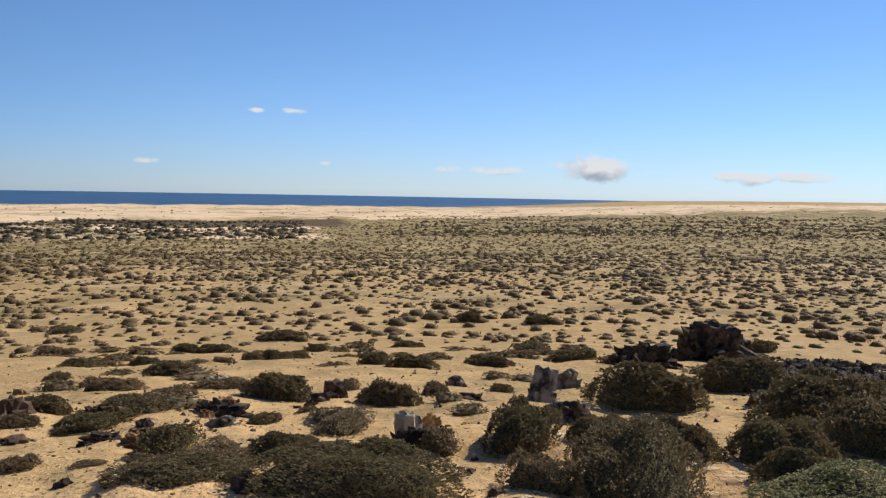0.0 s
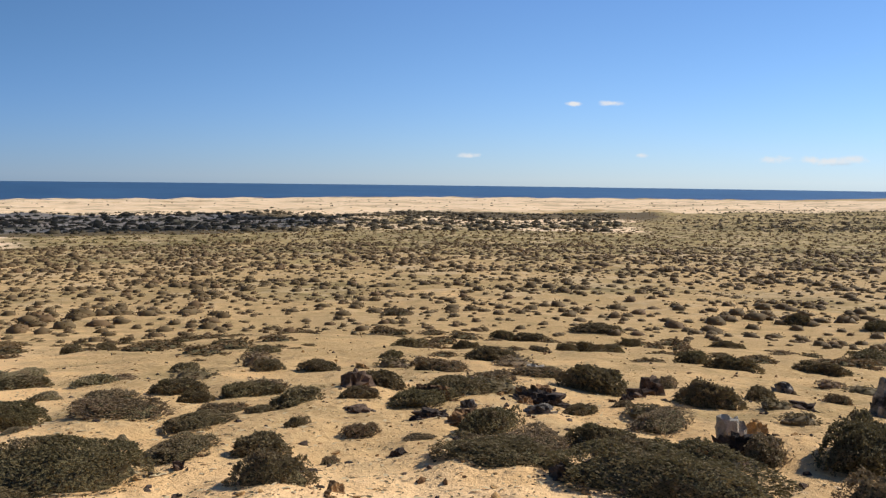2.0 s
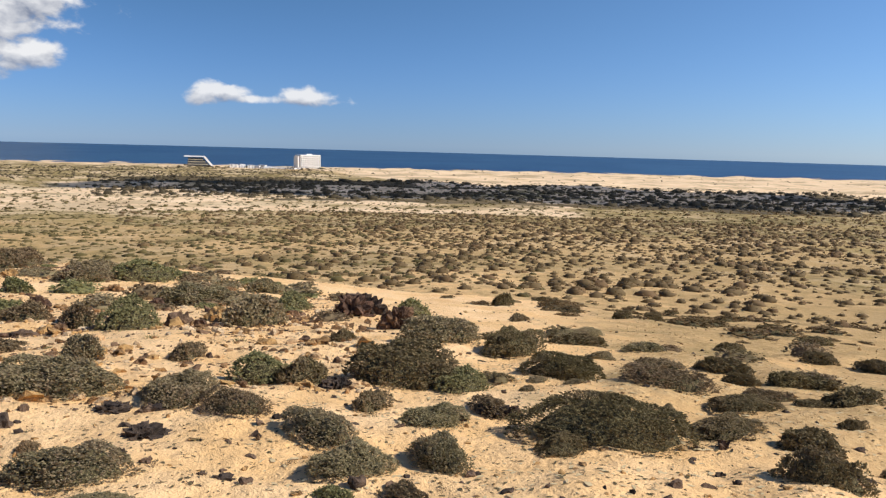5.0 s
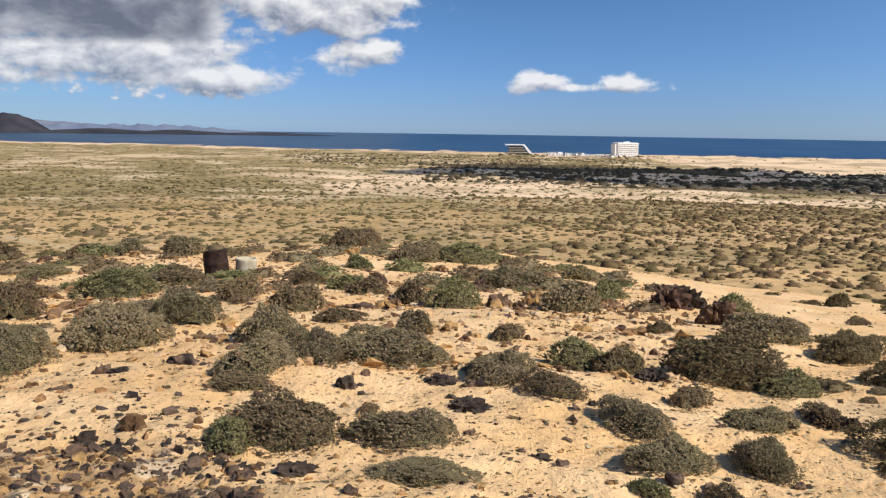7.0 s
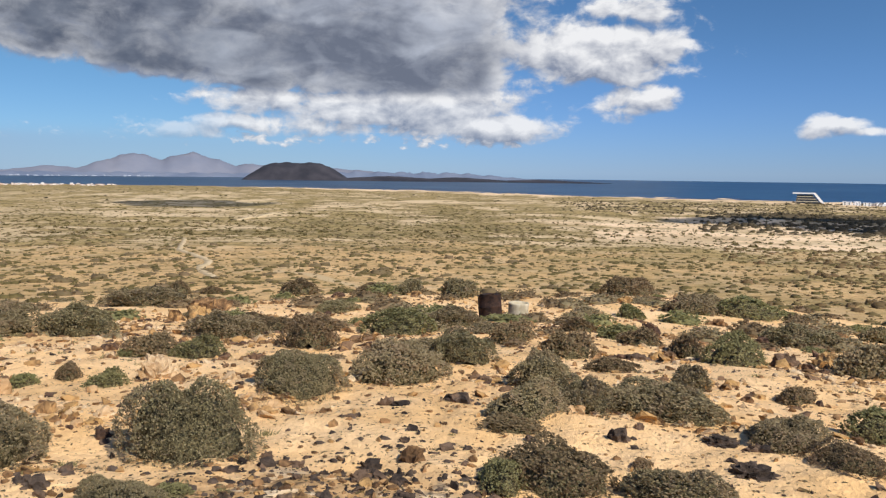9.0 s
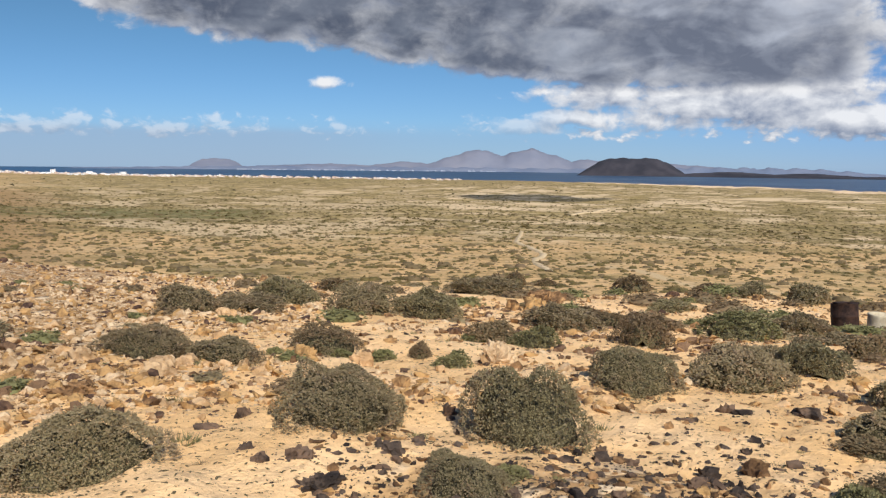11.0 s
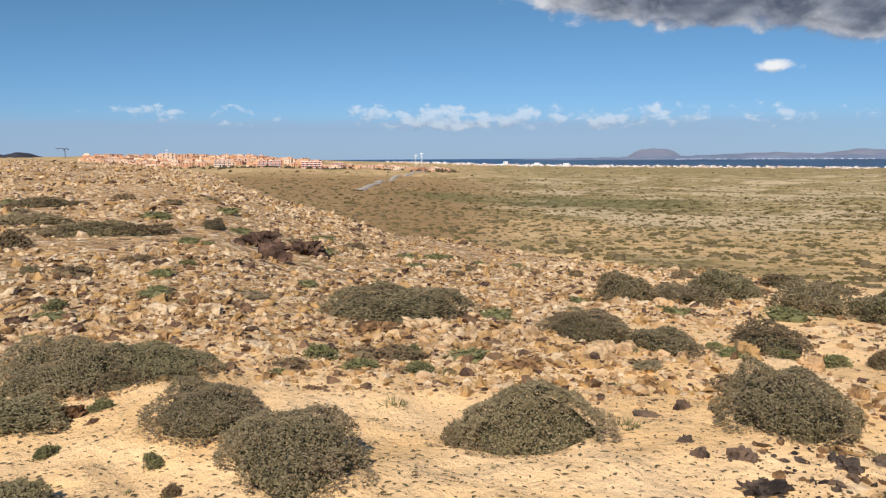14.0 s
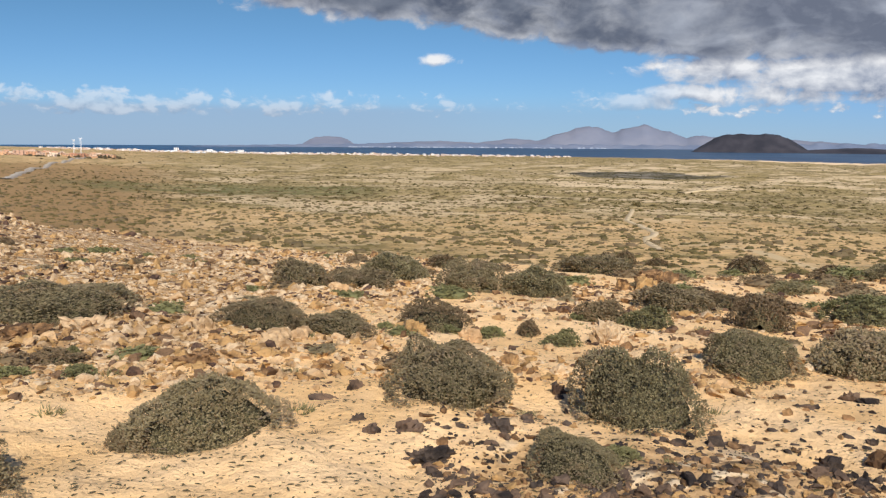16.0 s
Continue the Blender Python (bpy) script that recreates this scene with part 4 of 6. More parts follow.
# ---- rocks ----
def rock_mesh(seed, mat, jag, subdiv=2, flat=.7):
    """Unit boulder, width 2: cut facets, pits and a flat foot."""
    r = np.random.RandomState(seed)
    bm = bmesh.new()
    bmesh.ops.create_icosphere(bm, subdivisions=subdiv, radius=1)
    off = Vector(r.uniform(-50, 50, 3))
    planes = [(Vector(r.normal(0, 1, 3)).normalized(), r.uniform(.22, .75)) for _ in range(9)]
    for v in bm.verts:
        p = v.co.copy()
        for n, d in planes:
            e = p.dot(n) - d
            if e > 0:
                p -= n * e
        p += v.co * jag * .7 * noise.noise(v.co * 1.7 + off) + v.co * jag * .6 * noise.noise(v.co * 4.3 + off)
        p.z = p.z * flat
        v.co = Vector((p.x, p.y, max(p.z, -.35) + .25))
    me = bpy.data.meshes.new("stone")
    bm.to_mesh(me)
    bm.free()
    me.materials.append(mat)
    return me


def crag_mesh(seed, mat, fine=4):
    """Unit crag, width 2, height 1: one rugged block of lava with ledges, clefts and sharp edges."""
    r = np.random.RandomState(seed)
    bm = bmesh.new()
    bmesh.ops.create_icosphere(bm, subdivisions=fine, radius=1)
    off = Vector(r.uniform(-50, 50, 3))
    planes = [(Vector((*r.normal(0, 1, 2), r.normal(.2, .6))).normalized(), r.uniform(.45, .85)) for _ in range(12)]
    for v in bm.verts:
        n = v.co.copy()
        cell = noise.voronoi(n * 1.5 + off)[0]
        cleft = min(1, (cell[1] - cell[0]) * 5)
        p = n * (.62 + .34 * cleft + .55 * noise.noise(n * 1.2 + off))
        for q, d in planes:
            e = p.dot(q) - d
            if e > 0:
                p -= q * e * .8
        p += n * (.34 * noise.noise(n * 4.5 + off) + .32 * noise.noise(n * 9 + off) + .20 * noise.noise(n * 19 + off))
        v.co = Vector((p.x * 1.15, p.y * 1.15, max(-.12, p.z * 1.15)))
    tops = sorted(v.co.z for v in bm.verts)
    top = tops[int(len(tops) * .95)]
    for v in bm.verts:
        if v.co.z > 0:
            h = v.co.z / top
            v.co.z = h if h < 1 else 1 + (h - 1) * .3
    me = bpy.data.meshes.new("crag")
    bm.to_mesh(me)
    bm.free()
    me.materials.append(mat)
    return me


ROCK_NAME = {"k": ("black porous basalt boulder lying on sand", "lava"), "c": ("craggy grey lava rock with pale crust", "lava"), "o": ("rust-brown lava boulder with orange lichen", "lava"),
             "w": ("pale limestone block lying on stony soil", "limestone"), "r": ("dark red-brown lava outcrop in the stony slope", "lava")}
CRAGS = {(c, fine): [crag_mesh(s + ord(c), ROCK[c], fine) for s in (1, 2, 3)] for c in "kcowr" for fine in (3, 4)}
STONES = {c: [rock_mesh(s + ord(c), ROCK[c], .5) for s in (1, 2, 3, 4, 5)] for c in "kowr"}
made_rocks = 0
BOULDERS = []


def boulder(x, y, width, height, code):
    global made_rocks
    r = random.Random(made_rocks * 5 + 1)
    made_rocks += 1
    BOULDERS.append((x, y, width, code))
    ob = new("boulder", r.choice(CRAGS[code, 4 if width / math.hypot(x, y) > .04 else 3]))
    ob.matrix_basis = Matrix.Translation((x, y, float(land(x, y)) - .02)) @ pose(0, 0, 0, 0, 0, r.choice((0, 180)) + r.uniform(-25, 25) + math.degrees(math.atan2(y, x)) - 90) @ Matrix.Diagonal((width * .55, width * .42, height, 1))
    return tagged(ob, ROCK_NAME[code][0], "rock", "boulders on the knoll")


for row in (
        (0.92, 8.84, 0.32, 0.35, "c"),
        (1.35, 9.87, 0.29, 0.22, "c"),
        (1.01, 7.47, 0.36, 0.19, "c"),
        (5.53, 18.83, 1.58, 0.82, "k"),
        (3.44, 15.55, 1.11, 0.41, "k"),
        (13.89, 40.76, 0.81, 0.50, "k"),
        (-0.51, 6.04, 0.24, 0.11, "c"),
        (-0.31, 6.32, 0.20, 0.19, "c"),
        (-1.21, 8.57, 0.29, 0.18, "k"),
        (-2.02, 7.41, 0.51, 0.12, "k"),
        (-1.30, 7.94, 0.12, 0.07, "k"),
        (-2.54, 6.15, 0.32, 0.08, "k"),
        (-3.16, 6.19, 0.25, 0.06, "k"),
        (-2.40, 6.70, 0.16, 0.08, "c"),
        (-2.94, 6.99, 0.15, 0.06, "c"),
        (-1.14, 4.68, 0.16, 0.10, "k"),
        (-1.05, 5.32, 0.09, 0.06, "k"),
        (0.82, 4.84, 0.09, 0.05, "o"),
        (0.96, 4.84, 0.12, 0.10, "c"),
):
    boulder(*row)

for row in (
        (1.35, 4.86, 0.10, 0.09, "c"),
        (0.25, 4.85, 0.12, 0.05, "k"),
        (0.20, 8.26, 0.28, 0.07, "k"),
        (-4.44, 3.45, 0.12, 0.08, "r"),
        (-3.24, 4.06, 0.09, 0.06, "k"),
        (-2.96, 3.70, 0.07, 0.04, "k"),
        (-2.78, 3.59, 0.06, 0.04, "k"),
        (-3.68, 3.41, 0.11, 0.06, "o"),
        (-2.17, 3.96, 0.11, 0.07, "o"),
        (-3.15, 4.92, 0.08, 0.05, "k"),
        (-2.60, 4.45, 0.14, 0.03, "k"),
        (-5.85, 5.46, 0.21, 0.05, "k"),
        (-4.91, 1.17, 0.27, 0.08, "k"),
        (-5.56, 1.15, 0.25, 0.06, "k"),
        (-5.35, 1.33, 0.16, 0.06, "k"),
        (-4.34, 1.07, 0.08, 0.04, "k"),
        (-4.52, 0.98, 0.08, 0.05, "k"),
        (-3.97, 1.33, 0.13, 0.04, "k"),
        (-4.05, 1.25, 0.06, 0.03, "k"),
):
    boulder(*row)

for row in (
        (-3.96, 1.17, 0.06, 0.02, "k"),
        (-5.76, 0.67, 0.08, 0.05, "k"),
        (-11.58, 5.84, 0.65, 0.31, "r"),
        (-12.46, 6.52, 0.66, 0.34, "k"),
        (-9.36, 5.37, 0.47, 0.26, "r"),
        (-10.69, 3.00, 0.33, 0.19, "k"),
        (-11.07, 3.59, 0.44, 0.17, "o"),
        (-5.57, 2.72, 0.25, 0.09, "k"),
        (-4.86, 1.97, 0.08, 0.05, "k"),
        (-15.25, 3.84, 0.32, 0.18, "r"),
        (-16.70, 2.17, 0.42, 0.22, "r"),
        (-22.20, 3.70, 0.98, 0.32, "r"),
        (-10.30, 1.13, 0.38, 0.09, "k"),
        (-19.81, 4.06, 0.52, 0.16, "o"),
        (-4.51, 3.37, 0.30, 0.07, "k"),
        (-4.11, 0.16, 0.21, 0.06, "k"),
        (-4.16, -0.36, 0.14, 0.04, "k"),
        (-6.45, -0.57, 0.24, 0.08, "k"),
        (-6.25, -1.11, 0.13, 0.08, "k"),
):
    boulder(*row)

for row in (
        (-6.17, -0.96, 0.17, 0.04, "k"),
        (-5.76, -1.25, 0.16, 0.04, "k"),
        (-4.79, -1.55, 0.08, 0.05, "k"),
        (-4.50, -1.14, 0.07, 0.04, "k"),
        (-5.48, 0.53, 0.15, 0.09, "k"),
        (-7.60, -0.48, 0.16, 0.09, "k"),
        (-13.55, -1.24, 0.24, 0.13, "w"),
        (-25.50, -3.47, 0.37, 0.23, "w"),
        (-12.34, -2.08, 0.18, 0.08, "w"),
        (-15.57, -6.42, 0.62, 0.31, "o"),
        (-15.42, -6.77, 0.40, 0.25, "o"),
        (-5.14, -0.79, 0.08, 0.05, "k"),
        (-4.67, -0.92, 0.15, 0.08, "k"),
        (-4.64, -1.32, 0.12, 0.05, "k"),
        (-4.43, -1.64, 0.14, 0.04, "k"),
        (-4.34, -0.91, 0.14, 0.06, "k"),
        (-4.75, -0.69, 0.16, 0.09, "o"),
        (-4.06, -0.10, 0.11, 0.04, "k"),
        (-5.17, -5.21, 0.16, 0.10, "w"),
):
    boulder(*row)

for row in (
        (-5.13, -5.39, 0.27, 0.12, "w"),
        (-6.19, -4.80, 0.25, 0.13, "o"),
        (-5.61, -4.69, 0.12, 0.08, "o"),
        (-6.52, -4.39, 0.21, 0.13, "w"),
        (-7.25, -3.37, 0.32, 0.20, "w"),
        (-5.12, -2.72, 0.11, 0.07, "r"),
        (-4.20, -3.71, 0.11, 0.07, "k"),
        (-4.33, -2.70, 0.20, 0.05, "o"),
        (-4.27, -2.46, 0.09, 0.05, "k"),
        (-3.60, -3.18, 0.09, 0.05, "k"),
        (-3.53, -3.00, 0.11, 0.06, "k"),
        (-3.68, -2.89, 0.17, 0.06, "k"),
        (-3.47, -2.59, 0.25, 0.07, "k"),
        (-4.00, -2.46, 0.14, 0.07, "k"),
        (-3.96, -3.80, 0.19, 0.05, "k"),
        (-17.35, -6.99, 1.00, 0.36, "o"),
        (-9.21, -4.34, 0.25, 0.09, "w"),
        (-4.37, -7.07, 0.50, 0.12, "w"),
        (-2.92, -8.26, 0.23, 0.10, "r"),
):
    boulder(*row)

for row in (
        (-0.89, -8.12, 0.25, 0.08, "r"),
        (-5.57, -14.80, 0.92, 0.27, "r"),
        (-6.40, -14.58, 0.84, 0.27, "r"),
        (-5.03, -12.78, 0.54, 0.25, "r"),
        (-2.47, -8.25, 0.17, 0.11, "o"),
        (-3.74, -7.10, 0.43, 0.10, "o"),
        (-4.90, -5.21, 0.26, 0.16, "w"),
        (-5.10, -6.40, 0.23, 0.14, "w"),
        (-4.08, -5.16, 0.35, 0.08, "o"),
        (-0.84, -5.32, 0.23, 0.08, "o"),
        (-0.93, -5.04, 0.08, 0.04, "r"),
        (-2.33, -5.23, 0.16, 0.04, "r"),
        (-2.55, -3.32, 0.06, 0.02, "k"),
        (-2.46, -7.88, 0.26, 0.10, "w"),
        (-2.76, -7.36, 0.25, 0.07, "w"),
        (-2.06, -8.03, 0.31, 0.09, "w"),
):
    boulder(*row)


for _ in range(20):
    b, d = strewn.uniform(-14, 34), 5.2 + 5.5 * strewn.random()
    w = strewn.uniform(.1, .34)
    boulder(*polar(b, d), w, w * strewn.uniform(.3, .6), strewn.choice("kcoo"))


# rock heads breaking through the sandy crest
for _ in range(40):
    b, d = strewn.uniform(66, 134), 9 + 17 * strewn.random()
    w = strewn.uniform(.1, .3) * (.6 + d / 22)
    boulder(*polar(b, d), w, w * strewn.uniform(.2, .38), strewn.choice("oowrr"))


def scatter_stones(name, group, label, code, count, single, where, size, coarse=0.0):
    """Loose stones: the nearest are things, the rest one heap of stuff."""
    r = np.random.RandomState(len(name) * 31 + count)
    spots = []
    while len(spots) < count:
        b, d = where(r)
        x, y = polar(b, d)
        spots.append((d, x, y, size(r) * (1 + min(d, 40) * coarse), r.uniform(0, 360), r.randint(0, 14), r.uniform(.6, 1.2)))
    spots.sort(key=lambda s: s[0] / s[3] ** .6)
    zs = land([s[1] for s in spots], [s[2] for s in spots])
    for (d, x, y, s, turn, k, squash), z in zip(spots[:single], zs):
        ob = new(name, STONES[code][k % 5])
        ob.matrix_basis = Matrix.Translation((x, y, z - .1 * s)) @ pose(0, 0, 0, 0, 0, turn) @ Matrix.Diagonal((s * .5, s * .5 * squash, s * .5 * squash, 1))
        tagged(ob, label, "stone", group)
    rest = spots[single:]
    if not rest:
        return
    heap(name + "_field", rest, zs[single:], low_stones(code), ROCK[code], label, "stones")


def low_stones(code):
    """Small angular chips of broken stone."""
    r = np.random.RandomState(70 + ord(code))
    bm = bmesh.new()
    bmesh.ops.create_icosphere(bm, subdivisions=1, radius=1)
    ball = np.array([v.co for v in bm.verts])
    f = np.array([[v.index for v in p.verts] for p in bm.faces if p.calc_center_median().z > -.45], np.int32)
    bm.free()
    shapes = []
    for k in range(14):
        v = ball * r.uniform(.58, 1.3, (len(ball), 1))
        # two or three broken faces
        for _ in range(3):
            q = r.normal(0, 1, 3)
            q /= np.linalg.norm(q)
            over = np.maximum(0, v @ q - r.uniform(.3, .7))
            v = v - over[:, None] * q
        v = v * (1, r.uniform(.5, .95), r.uniform(.35, .8))
        turn = np.array(Euler((r.uniform(-.35, .35), r.uniform(-.35, .35), r.uniform(0, 6))).to_matrix())
        v = v @ turn.T
        v[:, 2] += .22
        shapes.append((v.astype(np.float32), f))
    return shapes


def heap(name, spots, zs, shapes, mat, label, category, sink=.1, smooth=False):
    vs, fs, n = [], [], 0
    for (d, x, y, s, turn, k, squash), z in zip(spots, zs):
        v, f = shapes[k % len(shapes)]
        c, q = math.cos(radians(turn)), math.sin(radians(turn))
        w = np.empty_like(v)
        w[:, 0] = (v[:, 0] * c - v[:, 1] * q) * s * .5 + x
        w[:, 1] = (v[:, 0] * q + v[:, 1] * c) * s * .5 + y
        w[:, 2] = v[:, 2] * s * .5 * squash + z - sink * s
        vs.append(w)
        fs.append(f + n)
        n += len(v)
    return tagged(new(name, mesh_np(name, np.concatenate(vs), np.concatenate(fs), mat, smooth)), label, category, kind="stuff")


def rubble():
    """Broken pieces lying round the foot of every boulder."""
    r = np.random.RandomState(99)
    for codes, name, label in (("kc", "lava_rubble", "broken black lava pieces round the boulders"), ("owr", "slope_rubble", "broken brown and pale stones round the boulders")):
        spots = []
        for x, y, w, code in BOULDERS:
            if code in codes:
                for _ in range(22):
                    a, q = r.uniform(0, 6.28), w * abs(r.normal(0, .75))
                    spots.append((0, x + q * math.cos(a), y + q * math.sin(a), w * r.uniform(.05, .2), r.uniform(0, 360), r.randint(0, 5), r.uniform(.6, 1.2)))
        z = land([s[1] for s in spots], [s[2] for s in spots])
        heap(name, spots, z, low_stones("k" if codes == "kc" else "o"), ROCK["k" if codes == "kc" else "o"], label, "stones")


def near_scree(r):
    return r.uniform(90, 127), 3.3 + abs(r.normal(0, .95))


rubble()
scatter_stones("stone", "loose lava stones", "dark brown lava stone lying loose on sand", "k", 2600, 220, near_scree, lambda r: .015 + .10 * r.uniform() ** 3.4)
scatter_stones("rusty_stone", "rusty stones among the lava", "small rust-brown stone lying loose on sand", "o", 1500, 110, near_scree, lambda r: .012 + .09 * r.uniform() ** 3.4)
scatter_stones("pale_stone", "pale stones among the lava", "small pale stone among the dark lava", "w", 60, 30, near_scree, lambda r: .02 + .07 * r.uniform() ** 2.6)


def knoll_stones(r):
    return r.uniform(-25, 128), 3.4 + 22 * r.uniform(0, 1) ** 1.5


scatter_stones("lava_stone", "lava stones over the knoll", "small dark lava stone half sunk in sand", "k", 3000, 130, knoll_stones, lambda r: .012 + .1 * r.uniform() ** 3.5)
scatter_stones("brown_pebble", "brown pebbles over the knoll", "small brown pebble half sunk in sand", "o", 6500, 120, knoll_stones, lambda r: .010 + .07 * r.uniform() ** 3.2)
scatter_stones("lava_block", "lava field by the bushes", "black lava block of the rough stone field", "k", 4200, 150, lambda r: (r.uniform(-32, -20.5) + r.normal(0, .8), 8.5 + 25 * r.uniform()), lambda r: r.uniform(.08, .34))


def patchy(draw, seed, coarse, least):
    """Places from draw that lie in bands and patches, with bare soil between them."""
    pool = []

    def where(r):
        while not pool:
            b, d = draw(r, 6000)
            x, y = -d * np.sin(np.radians(b)), d * np.cos(np.radians(b))
            ok = waves(x * coarse, y * coarse, seed) + .8 * waves(x * coarse * 3.3, y * coarse * 3.3, seed + 1) + r.uniform(-1, 1, 6000) > least
            pool.extend(zip(b[ok].tolist(), d[ok].tolist()))
        return pool.pop()
    return where


def slope_draw(r, n):
    b = 126 + 52 * r.uniform(0, 1, n) ** .75
    return b, 5.6 + np.abs(r.normal(0, 1.0, n)) + 80 * r.uniform(0, 1, n) ** 1.6 * (.35 + .65 * np.clip((b - 135) / 25, 0, 1))


def crest_draw(r, n):
    return r.uniform(62, 136, n), 6 + 44 * r.uniform(0, 1, n) ** 1.4


slope_stones = patchy(slope_draw, 61, .45, -.5)
crest_rubble = patchy(crest_draw, 63, .5, .1)


def slope_size(r):
    return .016 + .040 * r.uniform() ** 1.7 + .09 * r.uniform() ** 9


scatter_stones("limestone", "pale stones on the slope", "pale yellowish limestone piece on the stony slope", "w", 24000, 220, slope_stones, slope_size, .088)
scatter_stones("ochre_stone", "ochre stones on the slope", "orange-brown weathered stone on the stony slope", "o", 18000, 180, slope_stones, slope_size, .088)
scatter_stones("red_stone", "dark red stones on the slope", "dark red-brown stone on the stony slope", "r", 8500, 80, slope_stones, slope_size, .088)
scatter_stones("crest_stone", "stones along the crest", "rust-brown stone on the sandy crest", "o", 6500, 140, crest_rubble, lambda r: .03 + .06 * r.uniform() ** 1.5 + .18 * r.uniform() ** 6)
scatter_stones("crest_block", "pale blocks along the crest", "pale weathered stone on the sandy crest", "w", 4200, 80, crest_rubble, lambda r: .03 + .06 * r.uniform() ** 1.5 + .16 * r.uniform() ** 6)
crest_band = patchy(lambda r, n: (r.uniform(66, 118, n), r.uniform(10, 27, n)), 71, .6, .5)
scatter_stones("rusty_block", "rusty rubble of the crest", "rust-brown broken rock in the crest rubble", "o", 2000, 60, crest_band, lambda r: .05 + .1 * r.uniform() ** 1.5 + .16 * r.uniform() ** 6)
scatter_stones("dark_block", "dark rubble of the crest", "dark broken lava rock in the crest rubble", "r", 1300, 60, crest_band, lambda r: .05 + .1 * r.uniform() ** 1.5 + .16 * r.uniform() ** 6)
scatter_stones("pale_block", "pale rubble of the crest", "pale broken rock in the crest rubble", "w", 700, 40, crest_band, lambda r: .04 + .08 * r.uniform() ** 1.5 + .14 * r.uniform() ** 6)
scatter_stones("crest_lava", "dark stones along the crest", "dark red-brown stone on the sandy crest", "r", 1800, 60, crest_rubble, lambda r: .03 + .06 * r.uniform() ** 1.5 + .16 * r.uniform() ** 6)


# ---- scrub of the plain ----
def scrub_shape(seed, count, leaf):
    lv, lf, cv, cf, tv, tf = bush_leaves(seed, count, leaf, .75)
    tri = lf
    keep = cv
    ctri = np.concatenate([cf[:, :3], cf[:, (0, 2, 3)]])
    return lv, tri, keep, ctri


def clump_shape(seed, n):
    """Cheap tuft for the far plain: a ragged mound of n spiky faces."""
    r = np.random.RandomState(seed)
    v, f = [], []
    for k in range(n):
        a = k / n * 2 * math.pi + r.uniform(-.3, .3)
        rad, h = r.uniform(.55, 1.1), r.uniform(.5, 1.0)
        q = len(v)
        v += [(math.cos(a - .55) * rad, math.sin(a - .55) * rad, 0), (math.cos(a + .55) * rad, math.sin(a + .55) * rad, 0), (math.cos(a) * rad * .3 + r.uniform(-.15, .15), math.sin(a) * rad * .3 + r.uniform(-.15, .15), h)]
        f.append((q, q + 1, q + 2))
    for k in range(n // 2):
        a, rad, w = r.uniform(0, 6.28), r.uniform(.1, .6), r.uniform(.3, .5)
        x, y, z = math.cos(a) * rad, math.sin(a) * rad, r.uniform(.5, .95)
        q = len(v)
        v += [(x - w, y, z * .7), (x + w * .6, y + w, z), (x + w * .6, y - w, z * .85)]
        f.append((q, q + 1, q + 2))
    return np.array(v, np.float32), np.array(f, np.int32)


def mound_shape(seed, n=48, leaf=.2, fine=1):
    """Low rounded shrub for the middle distance: a lumpy skin under loose leaves."""
    r = np.random.RandomState(seed)
    bm = bmesh.new()
    bmesh.ops.create_icosphere(bm, subdivisions=fine, radius=1)
    bmesh.ops.rotate(bm, matrix=Euler(r.uniform(0, 6, 3)).to_matrix(), verts=bm.verts)
    off = Vector(r.uniform(-50, 50, 3))
    for v in bm.verts:
        k = 1 + .35 * noise.noise(v.co * 1.3 + off) + .22 * noise.noise(v.co * 3 + off)
        v.co = Vector((v.co.x * k, v.co.y * k, max(-.05, abs(v.co.z) ** .8 * (1 if v.co.z > 0 else -1) * k)))
    bmesh.ops.delete(bm, geom=[f for f in bm.faces if all(v.co.z <= 0 for v in f.verts)], context="FACES")
    bmesh.ops.triangulate(bm, faces=bm.faces)
    bm.verts.index_update()
    v = [tuple(q.co) for q in bm.verts]
    f = [tuple(q.index for q in p.verts) for p in bm.faces]
    bm.free()
    for k in range(n):
        d = Vector(r.normal(0, 1, 3))
        d.z = abs(d.z)
        d.normalize()
        s = d.cross(Vector(r.normal(0, 1, 3))).normalized() * leaf * .5
        q = len(v)
        out = (d + Vector(r.normal(0, .6, 3))).normalized() * leaf * r.uniform(.8, 1.7)
        base = d * (1 + .35 * noise.noise(d * 1.3 + off) + .22 * noise.noise(d * 3 + off)) * .97
        v += [tuple(base - s), tuple(base + s), tuple(base + out)]
        f.append((q, q + 1, q + 2))
    return np.array(v, np.float32), np.array(f, np.int32)


